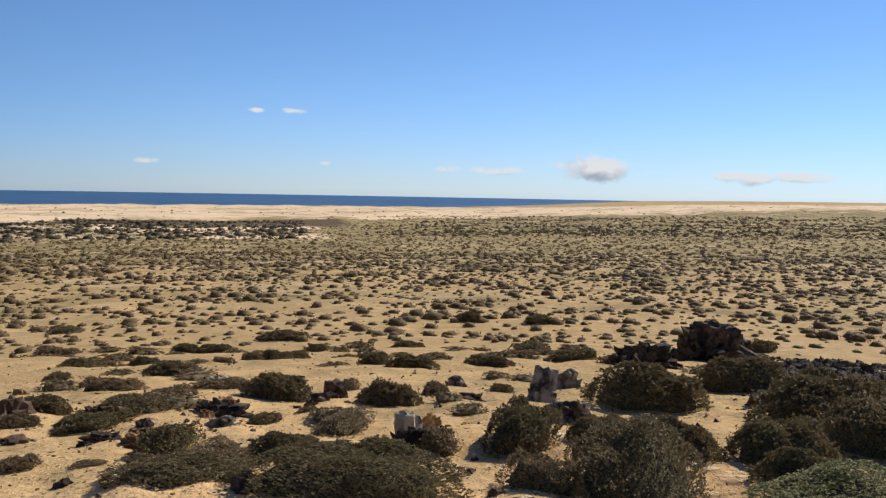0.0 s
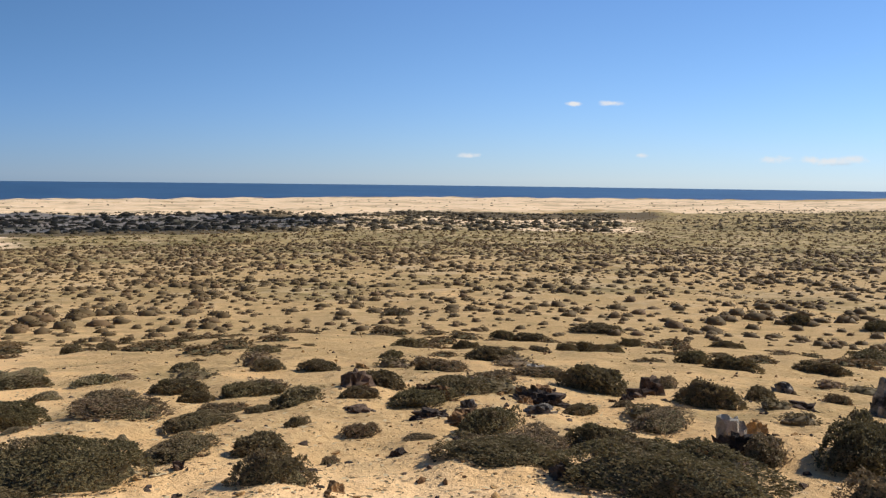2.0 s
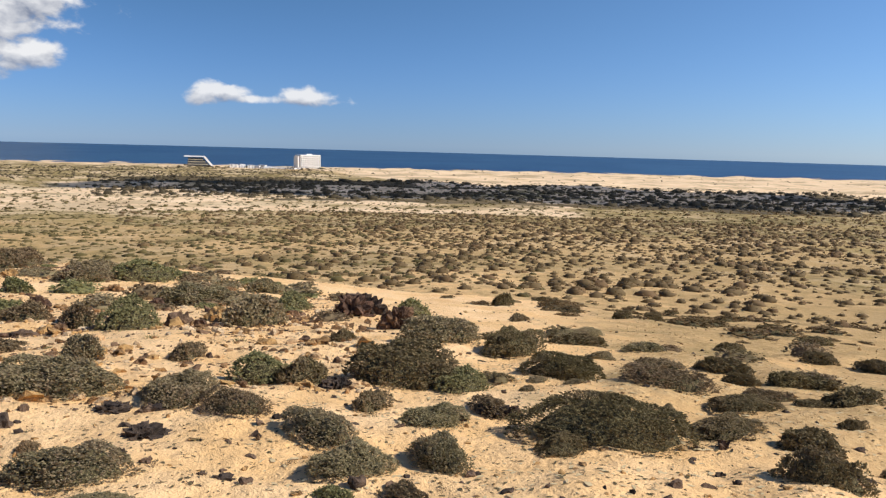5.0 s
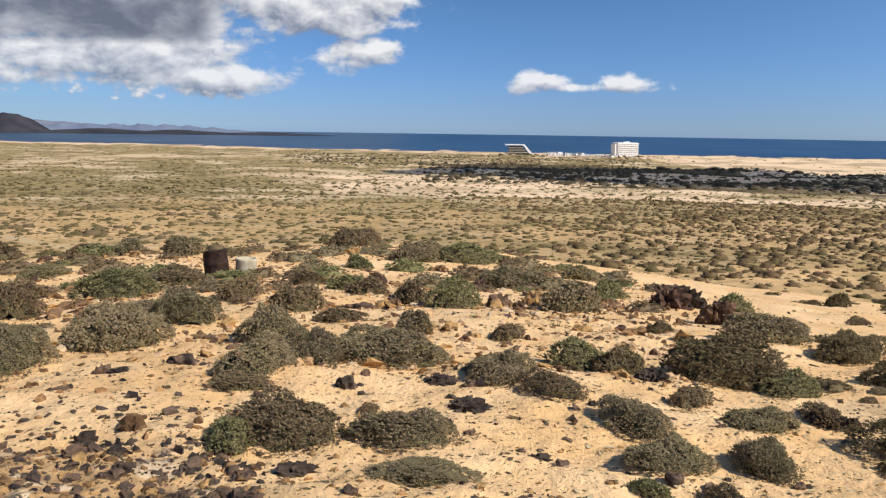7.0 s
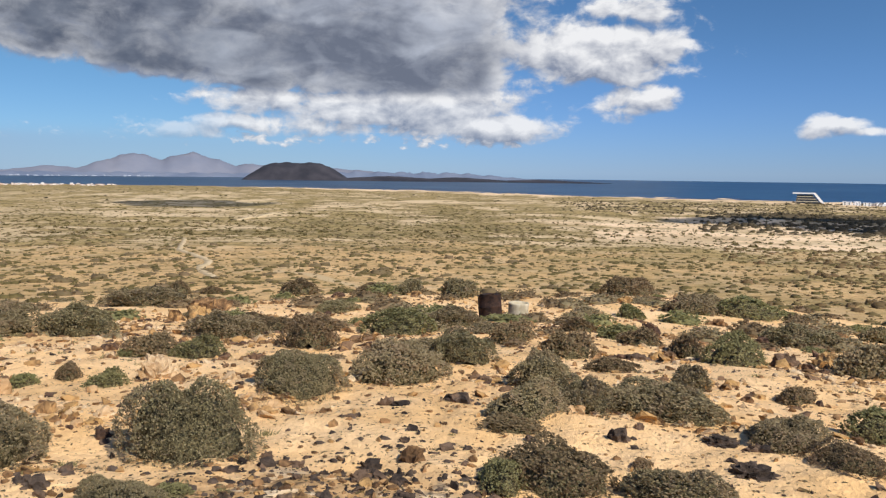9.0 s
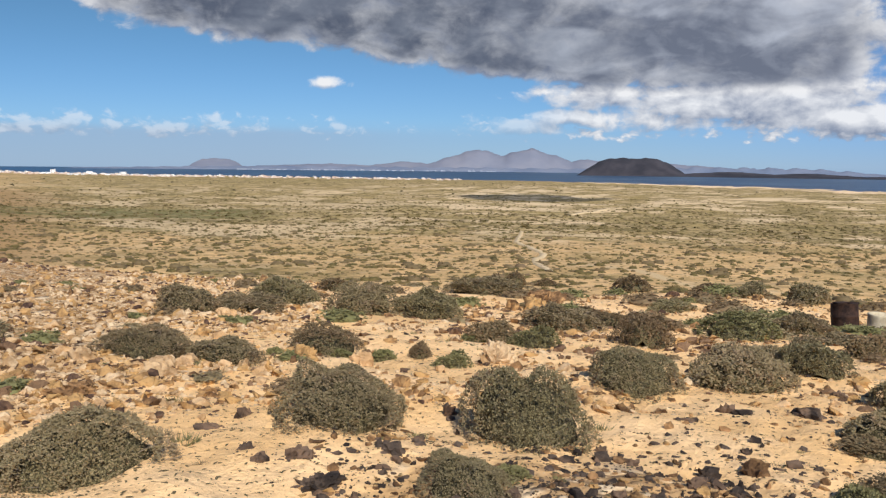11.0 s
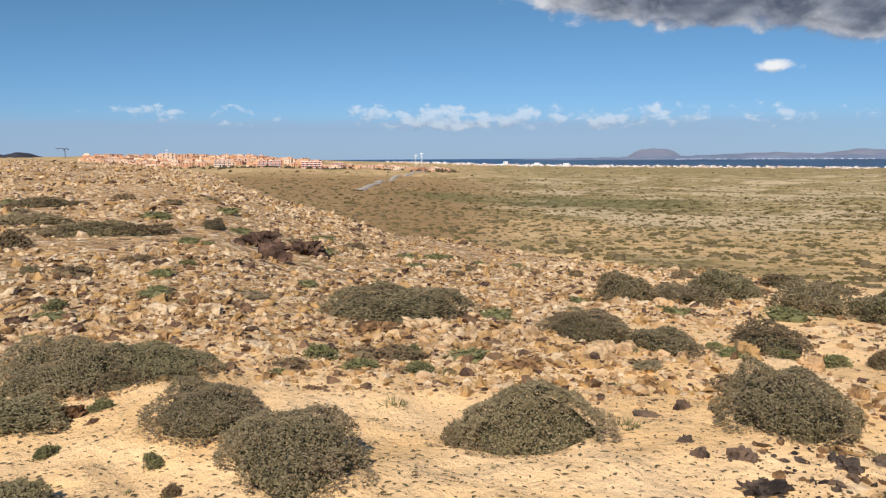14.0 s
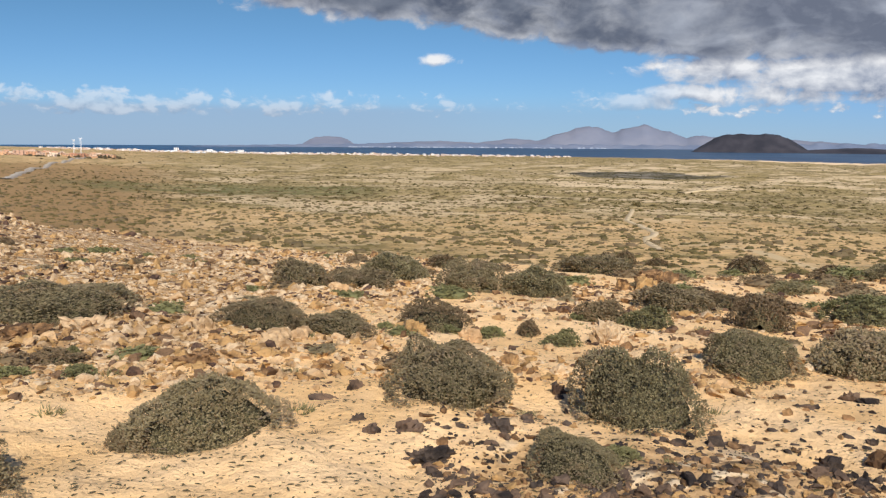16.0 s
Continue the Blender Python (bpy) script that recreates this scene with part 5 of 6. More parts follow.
def scrub_spots(seed, step, near, far, b0, b1, size, bare=0.0, spread=.38, grow=0.0, fade=0.0):
    """Places of scrub about step metres apart, thinner on bare ground, farther apart with distance by grow."""
    r = np.random.RandomState(seed)
    rings, d = [], near
    while d < far:
        gap = step * (1 + grow * (d - near) / near)
        n = max(1, int(radians(b1 - b0) * d / gap))
        bb = np.radians(b0 + (b1 - b0) * (np.arange(n) + r.uniform(-.5, .5, n) + r.uniform()) / n)
        dd = d + gap * r.uniform(-.6, .6, n)
        rings.append(np.column_stack([dd, -dd * np.sin(bb), dd * np.cos(bb)]))
        d += gap
    q = np.concatenate(rings)
    d, x, y = q.T
    away = np.degrees(np.arctan2(-x, y))
    keep = (away - b0 >= fade * r.uniform(0, 1, len(x))) & (b1 - away >= fade * r.uniform(0, 1, len(x)))
    d, x, y = d[keep], x[keep], y[keep]
    ok = waves(x * .22, y * .22, 40) * .6 + .7 * waves(x * .05, y * .05, 41) + r.uniform(-1.2, 1.2, len(x)) > -2.6 + 2.6 * bare
    d, x, y = d[ok], x[ok], y[ok]
    s = size * np.exp(spread * np.clip(r.normal(0, 1, len(x)), -2, 1.4)) * (1 + .2 * waves(x * .3, y * .3, 42))
    return [(dd, xx, yy, ss, r.uniform(0, 360), r.randint(0, 8), r.uniform(.5, .85)) for dd, xx, yy, ss in zip(d, x, y, s)], land(x, y)


def make_plain_scrub():
    forms = []
    for s in range(5):
        lv, tri, cv, ctri = scrub_shape(200 + s, 560, .15)
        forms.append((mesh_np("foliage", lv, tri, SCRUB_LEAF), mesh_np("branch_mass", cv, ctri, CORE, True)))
    slope, zs = scrub_spots(4, 2.3, 15, 34, -28, 62, .42, .4, .4, .1, 8)
    spots, z = scrub_spots(5, 1.2, 34, 47, -28, 76, .42, .5, .5, .1, 14)
    spots, z = slope + spots, np.concatenate([zs, z])
    for (d, x, y, s, turn, k, squash), zz in list(zip(spots, z))[:295]:
        ob = new("scrub_bush")
        ob.matrix_basis = Matrix.Translation((x, y, zz - .03)) @ pose(0, 0, 0, 0, 0, turn) @ Matrix.Diagonal((s * .6, s * .5, s * .42 * squash, 1))
        tagged(ob, "small brown-green shrub on the sandy plain", "bush", "shrubs of the plain")
        for name, data in zip(("foliage", "branch_mass"), forms[k % 5]):
            child(name, data, ob)
    mid = [mound_shape(230 + s, 30, .22) for s in range(8)]
    rest, zr = spots[295:], z[295:]
    spots, z = scrub_spots(6, 1.35, 47, 105, -50, 78, .52, .46, .55, 0, 22)
    far, zf = scrub_spots(16, 1.8, 105, 190, -50, 80, .72, .4, .5, 0, 22)
    heap("middle_scrub", far, zf, [mound_shape(240 + s, 8, .36, 1) for s in range(6)], SCRUB_LEAF, "low brown-green shrubs farther out on the plain", "scrub", .04, True)
    heap("plain_scrub", rest + spots, np.concatenate([zr, z]), mid, SCRUB_LEAF, "countless low brown-green shrubs on the plain", "scrub", .04, True)
    tufts = [clump_shape(260 + s, 5) for s in range(8)]
    spots, z = scrub_spots(17, 1.0, 38, 190, 48, 178, .34, .34, .75, .24, 18)
    low = [i for i, q in enumerate(spots) if q[0] > np.interp(math.degrees(math.atan2(-q[1], q[2])), BEARINGS, KNOLL_EDGE) * 1.12]
    spots, z = [(*spots[i][:6], spots[i][6] * .8) for i in low], z[low]
    heap("olive_scrub", spots, z, [mound_shape(270 + s, 8, .36, 1) for s in range(8)], OLIVE_LEAF, "low olive and straw-coloured scrub of the wide plain", "scrub", .04, True)
    spots, z = scrub_spots(18, 2.9, 185, 620, -50, 52, 1.15, .3, .4, .5, 20)
    heap("distant_scrub", spots, z, tufts, SCRUB_LEAF, "dense far brown scrub on the plain", "scrub", .04)
    spots, z = scrub_spots(7, 3.6, 185, 640, 30, 178, 1.2, .28, .5, .5, 20)
    heap("far_scrub", [(*q[:6], q[6] * .75) for q in spots], z, tufts, OLIVE_LEAF, "far low scrub covering the plain", "scrub", .04)
    spots, z = scrub_spots(9, 7, 285, 600, 10, 80, 2.4, .34, .45)
    heap("dark_scrub", spots, z, [mound_shape(250 + s, 12, .3, 1) for s in range(6)], FAR_LEAF, "dark rounded bushes in the sandy belt", "scrub", .04, True)
    spots, z = scrub_spots(19, 5.2, 330, 860, -50, 7, 2.3, .22, .4, .3, 8)
    heap("belt_scrub", spots, z, tufts, FAR_LEAF, "dense dark scrub belt before the dunes", "scrub", .04)
    spots, z = scrub_spots(21, 6.5, 540, 1080, 63, 90, 2.2, .2, .4, .2, 4)
    heap("flat_scrub", spots, z, tufts, FAR_LEAF, "dark scrub on the flat before the hotels", "scrub", .04)
    spots, z = scrub_spots(20, 2.8, 50, 420, 84, 178, .68, .48, .55, .3, 12)
    low = [i for i, q in enumerate(spots) if q[0] > np.interp(math.degrees(math.atan2(-q[1], q[2])), BEARINGS, KNOLL_EDGE) * 1.15]
    heap("plain_bushes", [(*spots[i][:6], spots[i][6] * .75) for i in low], z[low], [mound_shape(280 + s, 18, .3, 1) for s in range(6)], LEAF["d"], "scattered dark rounded bushes on the wide plain", "scrub", .04, True)
    spots, z = scrub_spots(8, 34, 620, 1500, -30, 176, 2.4, .8)
    heap("dune_scrub", spots, z, tufts, FAR_LEAF, "scattered dark bushes on the pale dunes", "scrub", .04)
    for code, name, label in (("d", "dark_growth", "small olive shrubs between the rocks, darkened as if backlit"), ("g", "grey_growth", "small grey-green shrubs on the crest"), ("b", "dry_growth", "small brown half-dry shrubs on the crest"), ("v", "green_growth", "small fresh green plants on the crest")):
        shapes = []
        for s in range(4):
            lv, tri, cv, ctri = scrub_shape(350 + s + ord(code), 480, .135)
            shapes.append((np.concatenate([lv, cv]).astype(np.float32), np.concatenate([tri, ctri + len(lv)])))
        q = SMALL[code]
        heap(name, q, land([s[1] for s in q], [s[2] for s in q]), shapes, LEAF[code], label, "shrubs", .02)
    # dry grass, litter and herbs on the near sand
    spots, z = scrub_spots(12, .28, 3.4, 18, -30, 178, .05, .5, .35, .35)
    heap("dry_tufts", spots, z, [herb_shape(310 + s, 26, .7) for s in range(6)], LEAF["b"], "dry grass tufts and litter on the sand", "dry grass", .02)
    spots, z = scrub_spots(13, .7, 4.5, 30, 70, 178, .09, .5, .5, .3)
    heap("green_tufts", spots, z, [herb_shape(290 + s, 60, .8) for s in range(6)], LEAF["v"], "small green herbs between the stones", "herbs", .02)
    flecks = [fleck_shape(300 + s) for s in range(8)]
    spots, z = scrub_spots(14, .042, 3.0, 11, -30, 178, .018, .32, .5, .5)
    heap("sand_litter", spots, z, flecks, LITTER, "dark twig and leaf litter strewn over the sand", "litter", 0)
    spots, z = scrub_spots(15, .085, 3.0, 10, 8, 70, .032, .25, .4, .5)
    heap("straw_litter", spots, z, flecks, STRAW, "pale straw bits strewn over the sand", "litter", 0)


def herb_shape(seed, n, tall=1.0):
    """A little tuft of narrow blades."""
    r = np.random.RandomState(seed)
    v, f = [], []
    for k in range(n):
        a, q = r.uniform(0, 6.28), r.uniform(0, 1) ** .6
        p = np.array((math.cos(a) * q * .8, math.sin(a) * q * .8, 0))
        d = np.array((math.cos(a) * q * .4, math.sin(a) * q * .4, r.uniform(.35, .9) * tall)) + r.normal(0, .18, 3)
        s = np.cross(d, r.normal(0, 1, 3))
        s = s / np.linalg.norm(s) * .055
        v += [p - s, p + s, p + d]
        f.append((3 * k, 3 * k + 1, 3 * k + 2))
    return np.array(v, np.float32), np.array(f, np.int32)


def fleck_shape(seed):
    """A curled chip of litter, a few faces."""
    r = np.random.RandomState(seed)
    a, w = r.uniform(.8, 1.4), r.uniform(.18, .45)
    v = np.array([(-a, -w, .1), (0, -w * 1.1, .35), (a, 0, .12), (0, w * 1.1, .3), (-a, w, .15)], np.float32)
    return v, np.array([(0, 1, 3), (0, 3, 4), (1, 2, 3)], np.int32)


LITTER = twig_material("dark_litter", (.055, .048, .024), (.15, .115, .06))
STRAW = twig_material("dry_straw", (.38, .27, .13), (.62, .49, .29))
make_plain_scrub()


# ---- two drums on the crest ----
def lathe(profile, seg=28, dent=0.0, seed=1):
    bm = bmesh.new()
    r = np.random.RandomState(seed)
    rings = []
    for rad, z in profile:
        rings.append([bm.verts.new(((rad + dent * noise.noise((math.cos(a) * 2 + seed, math.sin(a) * 2, z * 3))) * math.cos(a), (rad + dent * noise.noise((math.cos(a) * 2 + seed, math.sin(a) * 2, z * 3 + 9))) * math.sin(a), z)) for a in (i / seg * 2 * math.pi for i in range(seg))])
    for a, b in zip(rings, rings[1:]):
        for i in range(seg):
            bm.faces.new((a[i], a[(i + 1) % seg], b[(i + 1) % seg], b[i]))
    return bm


def drums():
    x, y = DRUM_AT[0]
    drum = new("oil_drum")
    drum.matrix_basis = pose(x, y, float(land(x, y)) - .26, 4, -5, 30) @ Matrix.Scale(.92, 4)
    tagged(drum, "rusted dark steel drum with a torn open rim", "drum")
    prof = [(.285, 0), (.285, .27), (.297, .285), (.285, .30), (.285, .57), (.297, .585), (.285, .60), (.285, .86), (.296, .875), (.275, .87), (.272, .5), (.27, .06), (.02, .05)]
    part("barrel", lathe(prof, 30, .035, 3), RUST, drum, smooth=True)
    part("torn_lid", boxes((-.28, -.02, -.12, .14, .86, .885), (-.05, .2, .1, .25, .85, .868)), RUST, drum)
    x, y = DRUM_AT[1]
    tub = new("concrete_tub")
    tub.matrix_basis = pose(x, y, float(land(x, y)) - .17, -2, 2, 10) @ Matrix.Scale(.8, 4)
    tagged(tub, "pale weathered concrete tub beside the drum", "tub")
    part("shell", lathe([(.275, 0), (.285, .1), (.285, .62), (.292, .66), (.288, .70), (.25, .70), (.24, .2), (.02, .18)], 30, .01, 5), CONCRETE, tub, smooth=True)


DRUM_AT = ((-19.24, -1.01), (-19.28, -0.44))
drums()


# ---- far buildings ----
def house_form(name, wall, roof, w, dp, storeys, label, category, group, setback=0.0, seed=0):
    """A flat-roofed house with its front towards -y: walls, roof, parapet, windows and a door."""
    r = random.Random(seed)
    h = storeys * 3.0
    ob = new(name)
    tagged(ob, label, category, group)
    bm = boxes((-w / 2, w / 2, 0, dp, -2, h - (3 if setback else 0)))
    part("wall", bm, wall, ob)
    top = h - 3 if setback else h
    if setback:
        part("upper_wall", boxes((-w / 2 * (1 - setback), w / 2 * .96, dp * .3, dp * .97, top, h)), wall, ob)
        part("upper_roof", boxes((-w / 2 * (1 - setback) - .15, w / 2 * .96 + .15, dp * .3 - .15, dp * .97 + .15, h, h + .35)), roof, ob)
    part("roof", boxes((-w / 2 - .2, w / 2 + .2, -.2, dp + .2, top, top + .4)), roof, ob)
    n = max(2, int(w / 4.6))
    pane = None
    for s in range(storeys - (1 if setback else 0)):
        for i in range(n):
            x = -w / 2 + (i + .5) * w / n
            tall = r.random() < .35
            if pane is None:
                pane = part("window", boxes((-.75, .75, -.06, .1, 0, 1.5)), GLASS_AND_SHADE, ob)
                pane.location = (x, 0, s * 3 + .9)
            else:
                q = new("window", pane.data)
                q.parent = ob
                q.location, q.scale = (x, 0, s * 3 + (.3 if tall else .9)), (1, 1, 1.4 if tall else 1)
    return ob


def settle(forms, seed, rows):
    """Strew copies of the forms: rows of bearing, distance."""
    r = random.Random(seed)
    for b, d, sc in rows:
        x, y = polar(b, d)
        face = b + r.uniform(-35, 35)
        copy_thing(r.choice(forms), pose(x, y, float(land(x, y)), 0, 0, face) @ Matrix.Diagonal((sc * r.uniform(1.0, 1.5), sc, sc * r.uniform(.7, 1.0), 1)))


def drop_form(ob, b, d):
    x, y = polar(b, d)
    ob.matrix_basis = pose(x, y, float(land(x, y)), 0, 0, b)


def make_town():
    r = random.Random(77)
    ochre = [house_form("house", ORANGE_WALL, ROOF, w, dp, s, "ochre rendered flat-roofed house of the hillside town", "house", "houses of the hillside town", sb, i)
             for i, (w, dp, s, sb) in enumerate(((11, 9, 2, 0), (13, 9, 3, .4), (9, 8, 2, .5), (15, 10, 3, 0)))]
    for i, f in enumerate(ochre):
        drop_form(f, 158 + i * 2.3, 960 + i * 30)
    settle(ochre, 3, [(b, d, .56) for b, d in ((155.5 + 14.5 * r.random() ** .8, 915 + 340 * r.random() ** .9) for _ in range(150))])
    settle(ochre, 4, [(146.8 + 9.4 * (i + r.random()) / 64, 890 + 150 * r.random(), .5) for i in range(64)])
    white = [house_form("house", WHITE_WALL, WHITE_WALL, w, dp, s, "small white flat-roofed house near the shore", "house", "white houses along the coast", sb, 10 + i)
             for i, (w, dp, s, sb) in enumerate(((14, 9, 2, 0), (18, 10, 2, .5), (11, 9, 3, 0)))]
    for i, f in enumerate(white):
        drop_form(f, 139 + i * 2, 2080 + i * 40)
    settle(white, 5, [(136 + 12 * (i + r.random()) / 38, 1950 + 220 * r.random(), .5) for i in range(38)])
    settle(white, 6, [(118.5 + 18 * ((i + r.random()) / 36) ** .8, 2080 + 160 * r.random(), .42) for i in range(36)])
    settle(white, 8, [(66.9 + 4.4 * (i + r.random()) / 12, 1120 + 50 * r.random(), .6) for i in range(12)])
    # the crowd of houses farther up the slope
    shapes = []
    for k in range(8):
        w, dp, h = r.uniform(.7, 1.3), r.uniform(.6, .9), r.uniform(.5, .8)
        bm = boxes((-w, w, -dp, dp, -.4, h), (-w * .9, w * r.uniform(-.2, .8), -dp * .3, dp * .95, h, h + .45), (w * .1, w * .5, -dp - .12, -dp, .05, h * .7))
        bmesh.ops.triangulate(bm, faces=bm.faces)
        bm.verts.index_update()
        shapes.append((np.array([v.co for v in bm.verts], np.float32), np.array([[v.index for v in f.verts] for f in bm.faces], np.int32)))
        bm.free()
    spots = []
    for _ in range(520):
        b = 155.2 + 15 * r.random() ** .85
        d = 935 + 330 * r.random()
        x, y = polar(b, d)
        spots.append((d, x, y, r.uniform(5.5, 9.5), b + r.uniform(-30, 30), r.randrange(8), r.uniform(.7, 1.0)))
    heap("town_houses", spots, land([s[1] for s in spots], [s[2] for s in spots]), shapes, ORANGE_WALL, "crowded peach and ochre houses up the slope", "houses", 0)
    spots = []
    for _ in range(150):
        b = 115 + 17 * r.random()
        x, y = polar(b, 4130 + 60 * r.random())
        spots.append((0, x, y, r.uniform(6, 15), b, r.randrange(8), r.uniform(.3, .8)))
    heap("shore_town", spots, [SEA + .5] * 150, shapes, HAZY_WALL, "tiny white town on the shore across the strait, haze in its colour", "houses", 0)
    spots = []
    for _ in range(260):
        b, d = 146 + 27 * r.random(), 868 + 50 * r.random()
        x, y = polar(b, d)
        spots.append((d, x, y, r.uniform(2, 5), r.uniform(0, 360), r.randrange(8), r.uniform(.7, 1.1)))
    heap("town_trees", spots, land([s[1] for s in spots], [s[2] for s in spots]), [mound_shape(330 + s, 26, .3, 1) for s in range(6)], FAR_LEAF, "dark green trees and hedges along the town's edge", "trees", .04)
    spots = []
    for _ in range(420):
        b = 117 + 34 * r.random() ** .8
        d = 1880 + 340 * r.random()
        x, y = polar(b, d)
        spots.append((d, x, y, r.uniform(6, 13), b + r.uniform(-30, 30), r.randrange(8), r.uniform(.3, .6)))
    heap("coast_houses", spots, land([s[1] for s in spots], [s[2] for s in spots]), shapes, COAST_WALL, "low pale houses scattered along the coast", "houses", 0)
    spots = []
    for _ in range(130):
        b, d = 64.2 + 10.5 * r.random(), 1135 + 60 * r.random()
        x, y = polar(b, d)
        spots.append((d, x, y, r.uniform(3, 6.5), r.uniform(0, 360), r.randrange(8), r.uniform(.5, .9)))
    heap("hotel_trees", spots, land([s[1] for s in spots], [s[2] for s in spots]), [mound_shape(340 + s, 26, .3, 1) for s in range(6)], FAR_LEAF, "dark green palms and hedges round the hotels", "trees", .04)
    # blocks of flats at the town's near edge
    for k, (b, d, w, wall) in enumerate(((158.6, 905, 30, RED_WALL), (155.9, 890, 26, RED_WALL), (161.6, 915, 22, ORANGE_WALL), (154.2, 900, 16, RED_WALL))):
        ob = house_form("apartment_block", wall, WHITE_WALL, w, 11, 3, "terracotta apartment block with white balcony bands", "apartment block", "apartment blocks of the town", 0, 30 + k)
        for s in range(3):
            part("balcony", boxes((-w / 2 + .6, w / 2 - .6, -1.5, -.02, s * 3 - .15, s * 3 + .5)), WHITE_WALL, ob, "white balcony band")
        drop_form(ob, b, d)
        ob.scale = (.8, .8, .72)
    # slim masts
    for b, d, h in ((148.6, 1000, 19), (149.0, 1010, 17), (165.0, 1240, 9)):
        mast = new("radio_mast")
        x, y = polar(b, d)
        mast.matrix_basis = pose(x, y, float(land(x, y)) - .2, 0, 0, b)
        tagged(mast, "slim pale lattice mast above the roofs", "mast")
        for sx in (-1, 1):
            part("leg", boxes((sx * .5 - .12, sx * .5 + .12, -.12, .12, 0, h)), WHITE_WALL, mast)
        for i in range(5):
            part("brace", boxes((-.6, .6, -.08, .08, h * (i + .8) / 5 - .1, h * (i + .8) / 5 + .1)), WHITE_WALL, mast)
        part("antenna", boxes((-1.6, 1.6, -.2, .2, h * .97, h * .97 + .5)), WHITE_WALL, mast)


make_town()


def tower_crane():
    """A dark crane on the skyline at the end of the town."""
    ob = new("tower_crane")
    x, y = polar(170.9, 1230)
    z = float(land(x, y))
    top = 9.6 - z
    ob.matrix_basis = pose(x, y, z - .3, 0, 0, 171)
    tagged(ob, "dark tower crane standing at the edge of the town", "crane")
    part("mast", boxes((-.5, .5, -.5, .5, 0, top)), CRANE_STEEL, ob)
    part("jib", boxes((-11, -.5, -.35, .35, top - .5, top + .3)), CRANE_STEEL, ob)
    part("counter_jib", boxes((.5, 4.2, -.35, .35, top - .5, top + .3)), CRANE_STEEL, ob)
    part("counterweight", boxes((3, 4.6, -.7, .7, top - 1.6, top - .52)), CRANE_STEEL, ob)
    part("cab", boxes((-1.6, -.52, -.6, .6, top - 2.2, top - .6)), CRANE_STEEL, ob)


CRANE_STEEL = plain_material("dark_crane_steel", (.05, .05, .05), (.09, .09, .09), .8, .6, .4, 0)
tower_crane()


def big_hotel():
    """White seven-storey slab with recessed balcony openings, alone behind the dunes."""
    ob = new("hotel")
    x, y = polar(66.17, 1240)
    ob.matrix_basis = pose(x, y, float(land(x, y)) - .5, 0, 0, 98)
    tagged(ob, "white seven-storey beach hotel standing alone by the sea", "hotel")
    w, dp, n = 33, 14, 6
    part("wall", boxes((-w / 2, w / 2, 0, dp, -3, 18.2)), WHITE_WALL, ob)
    part("side_wing", boxes((-w / 2 - 3.2, -w / 2 + .0, 2, dp - 1, -3, 17)), WHITE_WALL, ob)
    part("roof", boxes((-w / 2 - .3, w / 2 + .3, -.3, dp + .3, 18.2, 18.7), (-4, 5, 4, 9, 18.7, 20.2)), WHITE_WALL, ob)
    opening = boxes((-.8, .8, -.05, .2, .2, 1.3))
    first = part("window", opening, GLASS_AND_SHADE, ob)
    first.location = (-w / 2 + 2, 0, .8)
    for s in range(n):
        for i in range(11):
            if s or i:
                q = new("window", first.data)
                q.parent, q.location = ob, (-w / 2 + 2 + i * (w - 4) / 10, 0, .8 + s * 2.95)
        part("balcony", boxes((-w / 2 + .4, w / 2 - .4, -1.2, -.01, s * 2.95 + .1, s * 2.95 + 1.0)), WHITE_WALL, ob)


big_hotel()


def terrace_hotel():
    """Hotel with a long white roof that slants down at one end over dark stepped storeys."""
    ob = new("hotel")
    x, y = polar(73.35, 1230)
    ob.matrix_basis = pose(x, y, float(land(x, y)) - .5, 0, 0, 75)
    tagged(ob, "low white hotel with a slanting end and stepped terraces", "hotel")
    # the open storeys' shade is painted on as a dark front
    for s in range(4):
        part("storey", boxes((-14 + s * .5, 17 - s * 3.2, 1 + s * .7, 12, s * 3.2, s * 3.2 + 3.1)), GLASS_AND_SHADE, ob, "storey front coloured dark for its shaded recess")
        part("balcony", boxes((-14 + s * .5, 17 - s * 3.2, .2 + s * .7, 1 + s * .7, s * 3.2, s * 3.2 + .8)), CONCRETE, ob)
    part("roof", boxes((-18, 8, 1, 13, 13.6, 15.0)), WHITE_WALL, ob, "white roof slab")
    bm = bmesh.new()
    for q in ((8, 13.6), (8, 15), (10, 15), (21, 2), (21, 0), (18.5, 0)):
        bm.verts.new((q[0], 1, q[1])), bm.verts.new((q[0], 13, q[1]))
    bm.verts.ensure_lookup_table()
    v = bm.verts
    k = 6
    for i in range(k):
        j = (i + 1) % k
        bm.faces.new((v[2 * i], v[2 * j], v[2 * j + 1], v[2 * i + 1]))
    bm.faces.new([v[2 * i] for i in range(k)])
    bm.faces.new([v[2 * i + 1] for i in reversed(range(k))])
    part("slanting_end", bm, WHITE_WALL, ob, "white slanting end wall")
    part("podium", boxes((-16, 22, -3, 14, -2, .6)), WHITE_WALL, ob)


terrace_hotel()


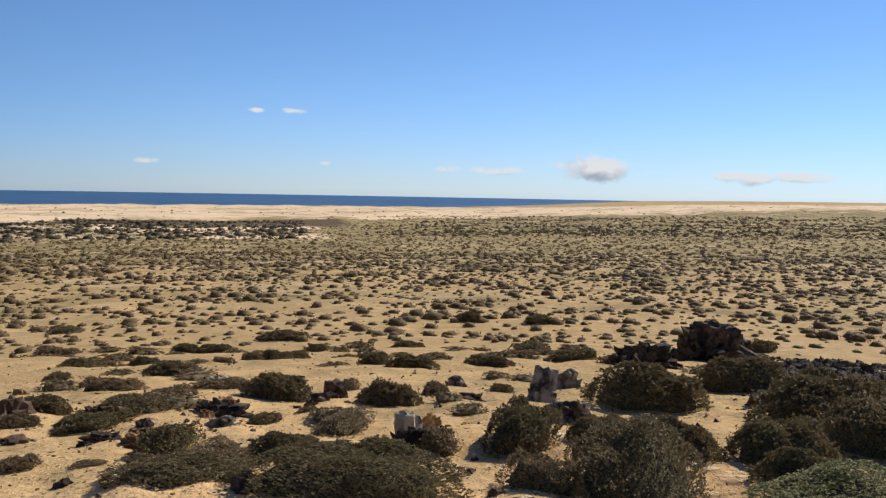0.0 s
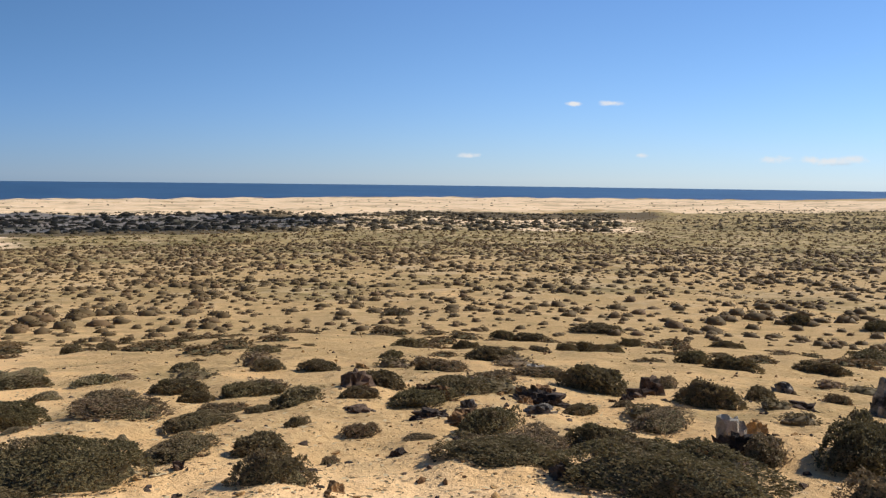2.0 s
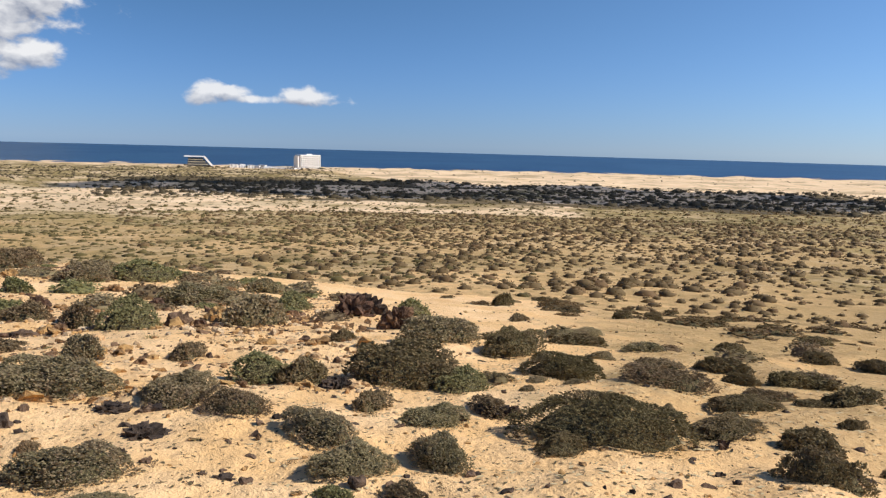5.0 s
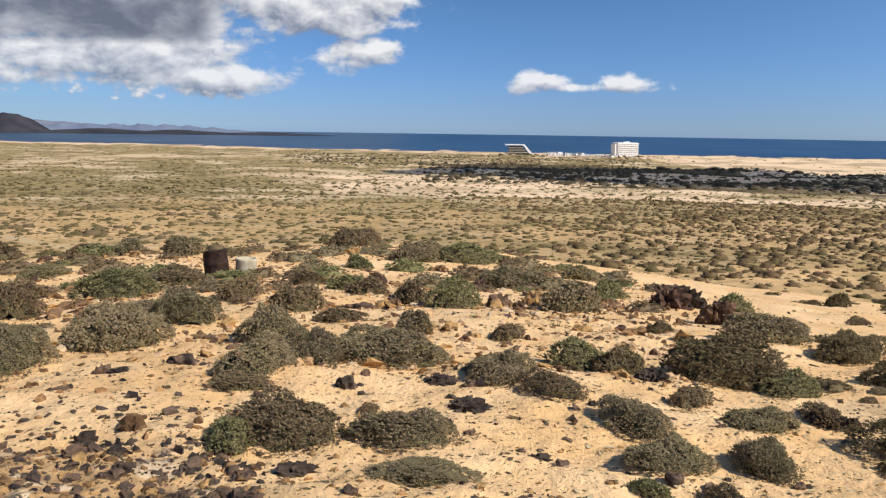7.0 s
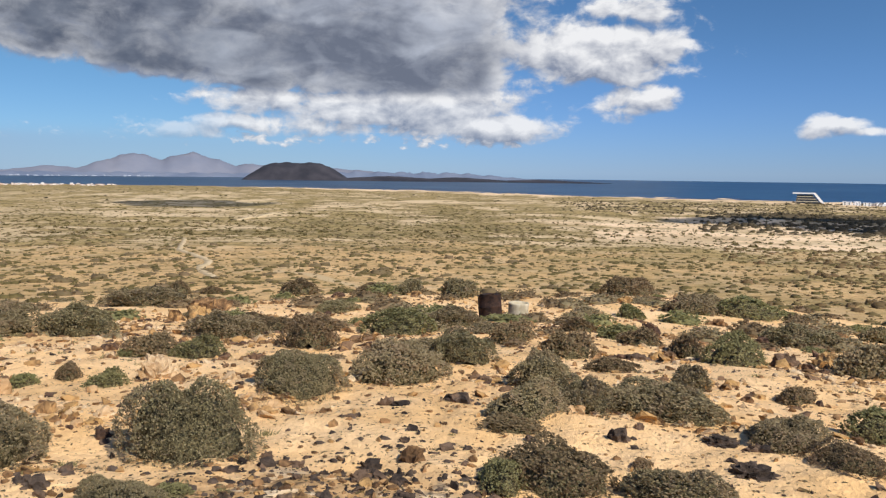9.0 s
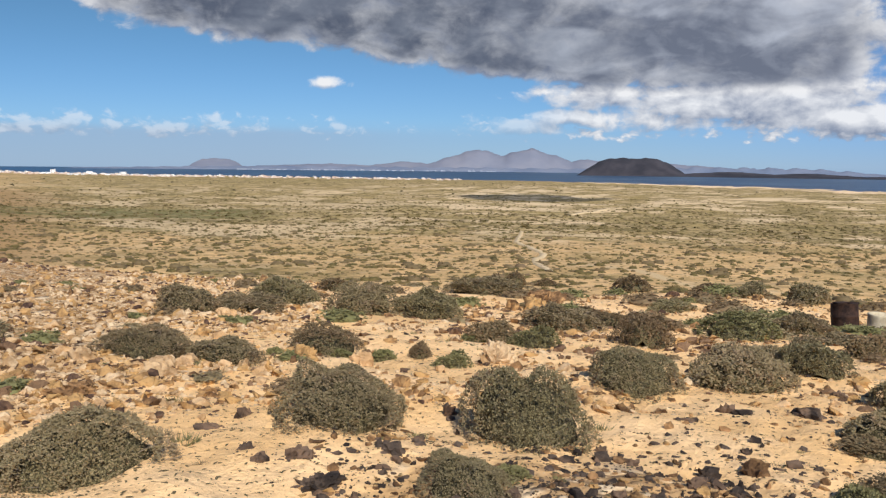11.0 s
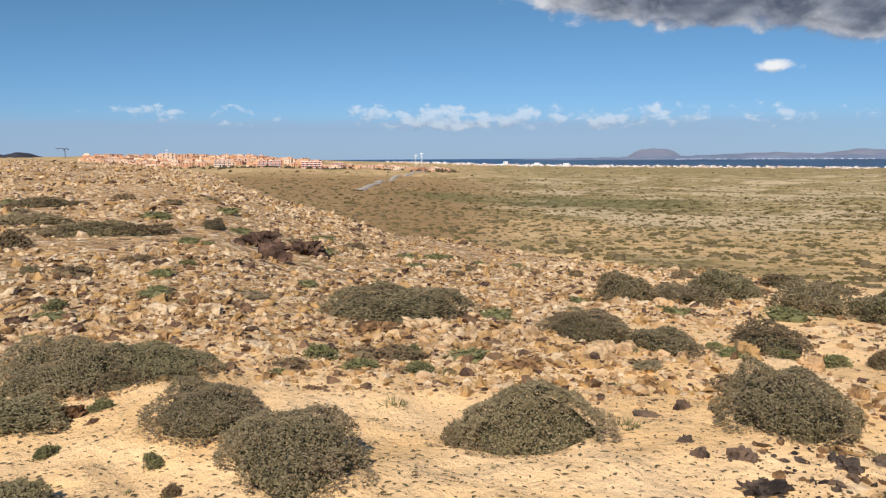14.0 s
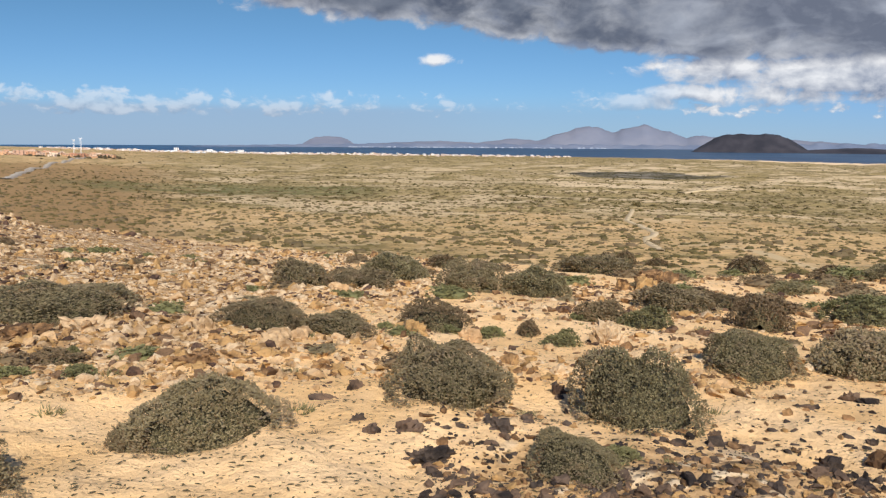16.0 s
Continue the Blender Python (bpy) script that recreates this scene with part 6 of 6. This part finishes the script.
# ---- drifting clouds overhead that shade strips of the plain ----
def cloud_material(name, through_share):
    """White vapour, thin enough to let a share of the sunlight through."""
    m = plain_material(name, (.75, .76, .78), (.85, .85, .86), .02, 1, 0, 0)
    t = m.node_tree
    veil, thin = t.nodes.new("ShaderNodeBsdfTransparent"), t.nodes.new("ShaderNodeMixShader")
    thin.inputs[0].default_value = through_share
    t.links.new(t.nodes["Principled BSDF"].outputs[0], thin.inputs[1])
    t.links.new(veil.outputs[0], thin.inputs[2])
    t.links.new(thin.outputs[0], t.nodes["Material Output"].inputs[0])
    return m


CLOUD_DENSE, CLOUD_THIN = cloud_material("dense_cloud", .44), cloud_material("thin_cloud", .56)


def drifting_cloud(bearing, dist, along, across, up, seed, mat):
    """A cumulus that stands between the sun and the ground at this bearing and distance."""
    r = np.random.RandomState(seed)
    gx, gy = polar(bearing, dist)
    gz = float(land(gx, gy))
    run = (up - gz) / math.tan(radians(SUN_HEIGHT))
    sx, sy = polar(SUN_BEARING, run)
    bm = bmesh.new()
    bmesh.ops.create_icosphere(bm, subdivisions=5, radius=1)
    off = Vector(r.uniform(-50, 50, 3))
    for v in bm.verts:
        k = 1 + .38 * noise.noise(v.co * 1.4 + off) + .26 * abs(noise.noise(v.co * 3.2 + off)) + .12 * abs(noise.noise(v.co * 7 + off))
        v.co = Vector((v.co.x * along * k, v.co.y * across * k, max(-4, v.co.z * 38 * k)))
    me = bpy.data.meshes.new("cloud")
    bm.to_mesh(me)
    bm.free()
    me.materials.append(mat)
    for p in me.polygons:
        p.use_smooth = True
    ob = new("backdrop_cloud", me)
    ob.matrix_basis = pose(gx + sx, gy + sy, up, 0, 0, bearing)
    return tagged(ob, "small white fair-weather cloud drifting above the plain", "cloud", kind="structure")


drifting_cloud(53, 430, 185, 115, 420, 3, CLOUD_DENSE)
drifting_cloud(112.5, 590, 50, 62, 420, 5, CLOUD_THIN)

# a dark hill far behind the town
ridge("backdrop_hill", "dark far hill behind the hillside town", "hill", ((173.4, .50, 1.8, False), (175.6, .58, 2.4, False), (186, 1.2, 8, False)), 3000, 150, ISLE, .1, 168, 198, 15, -14)
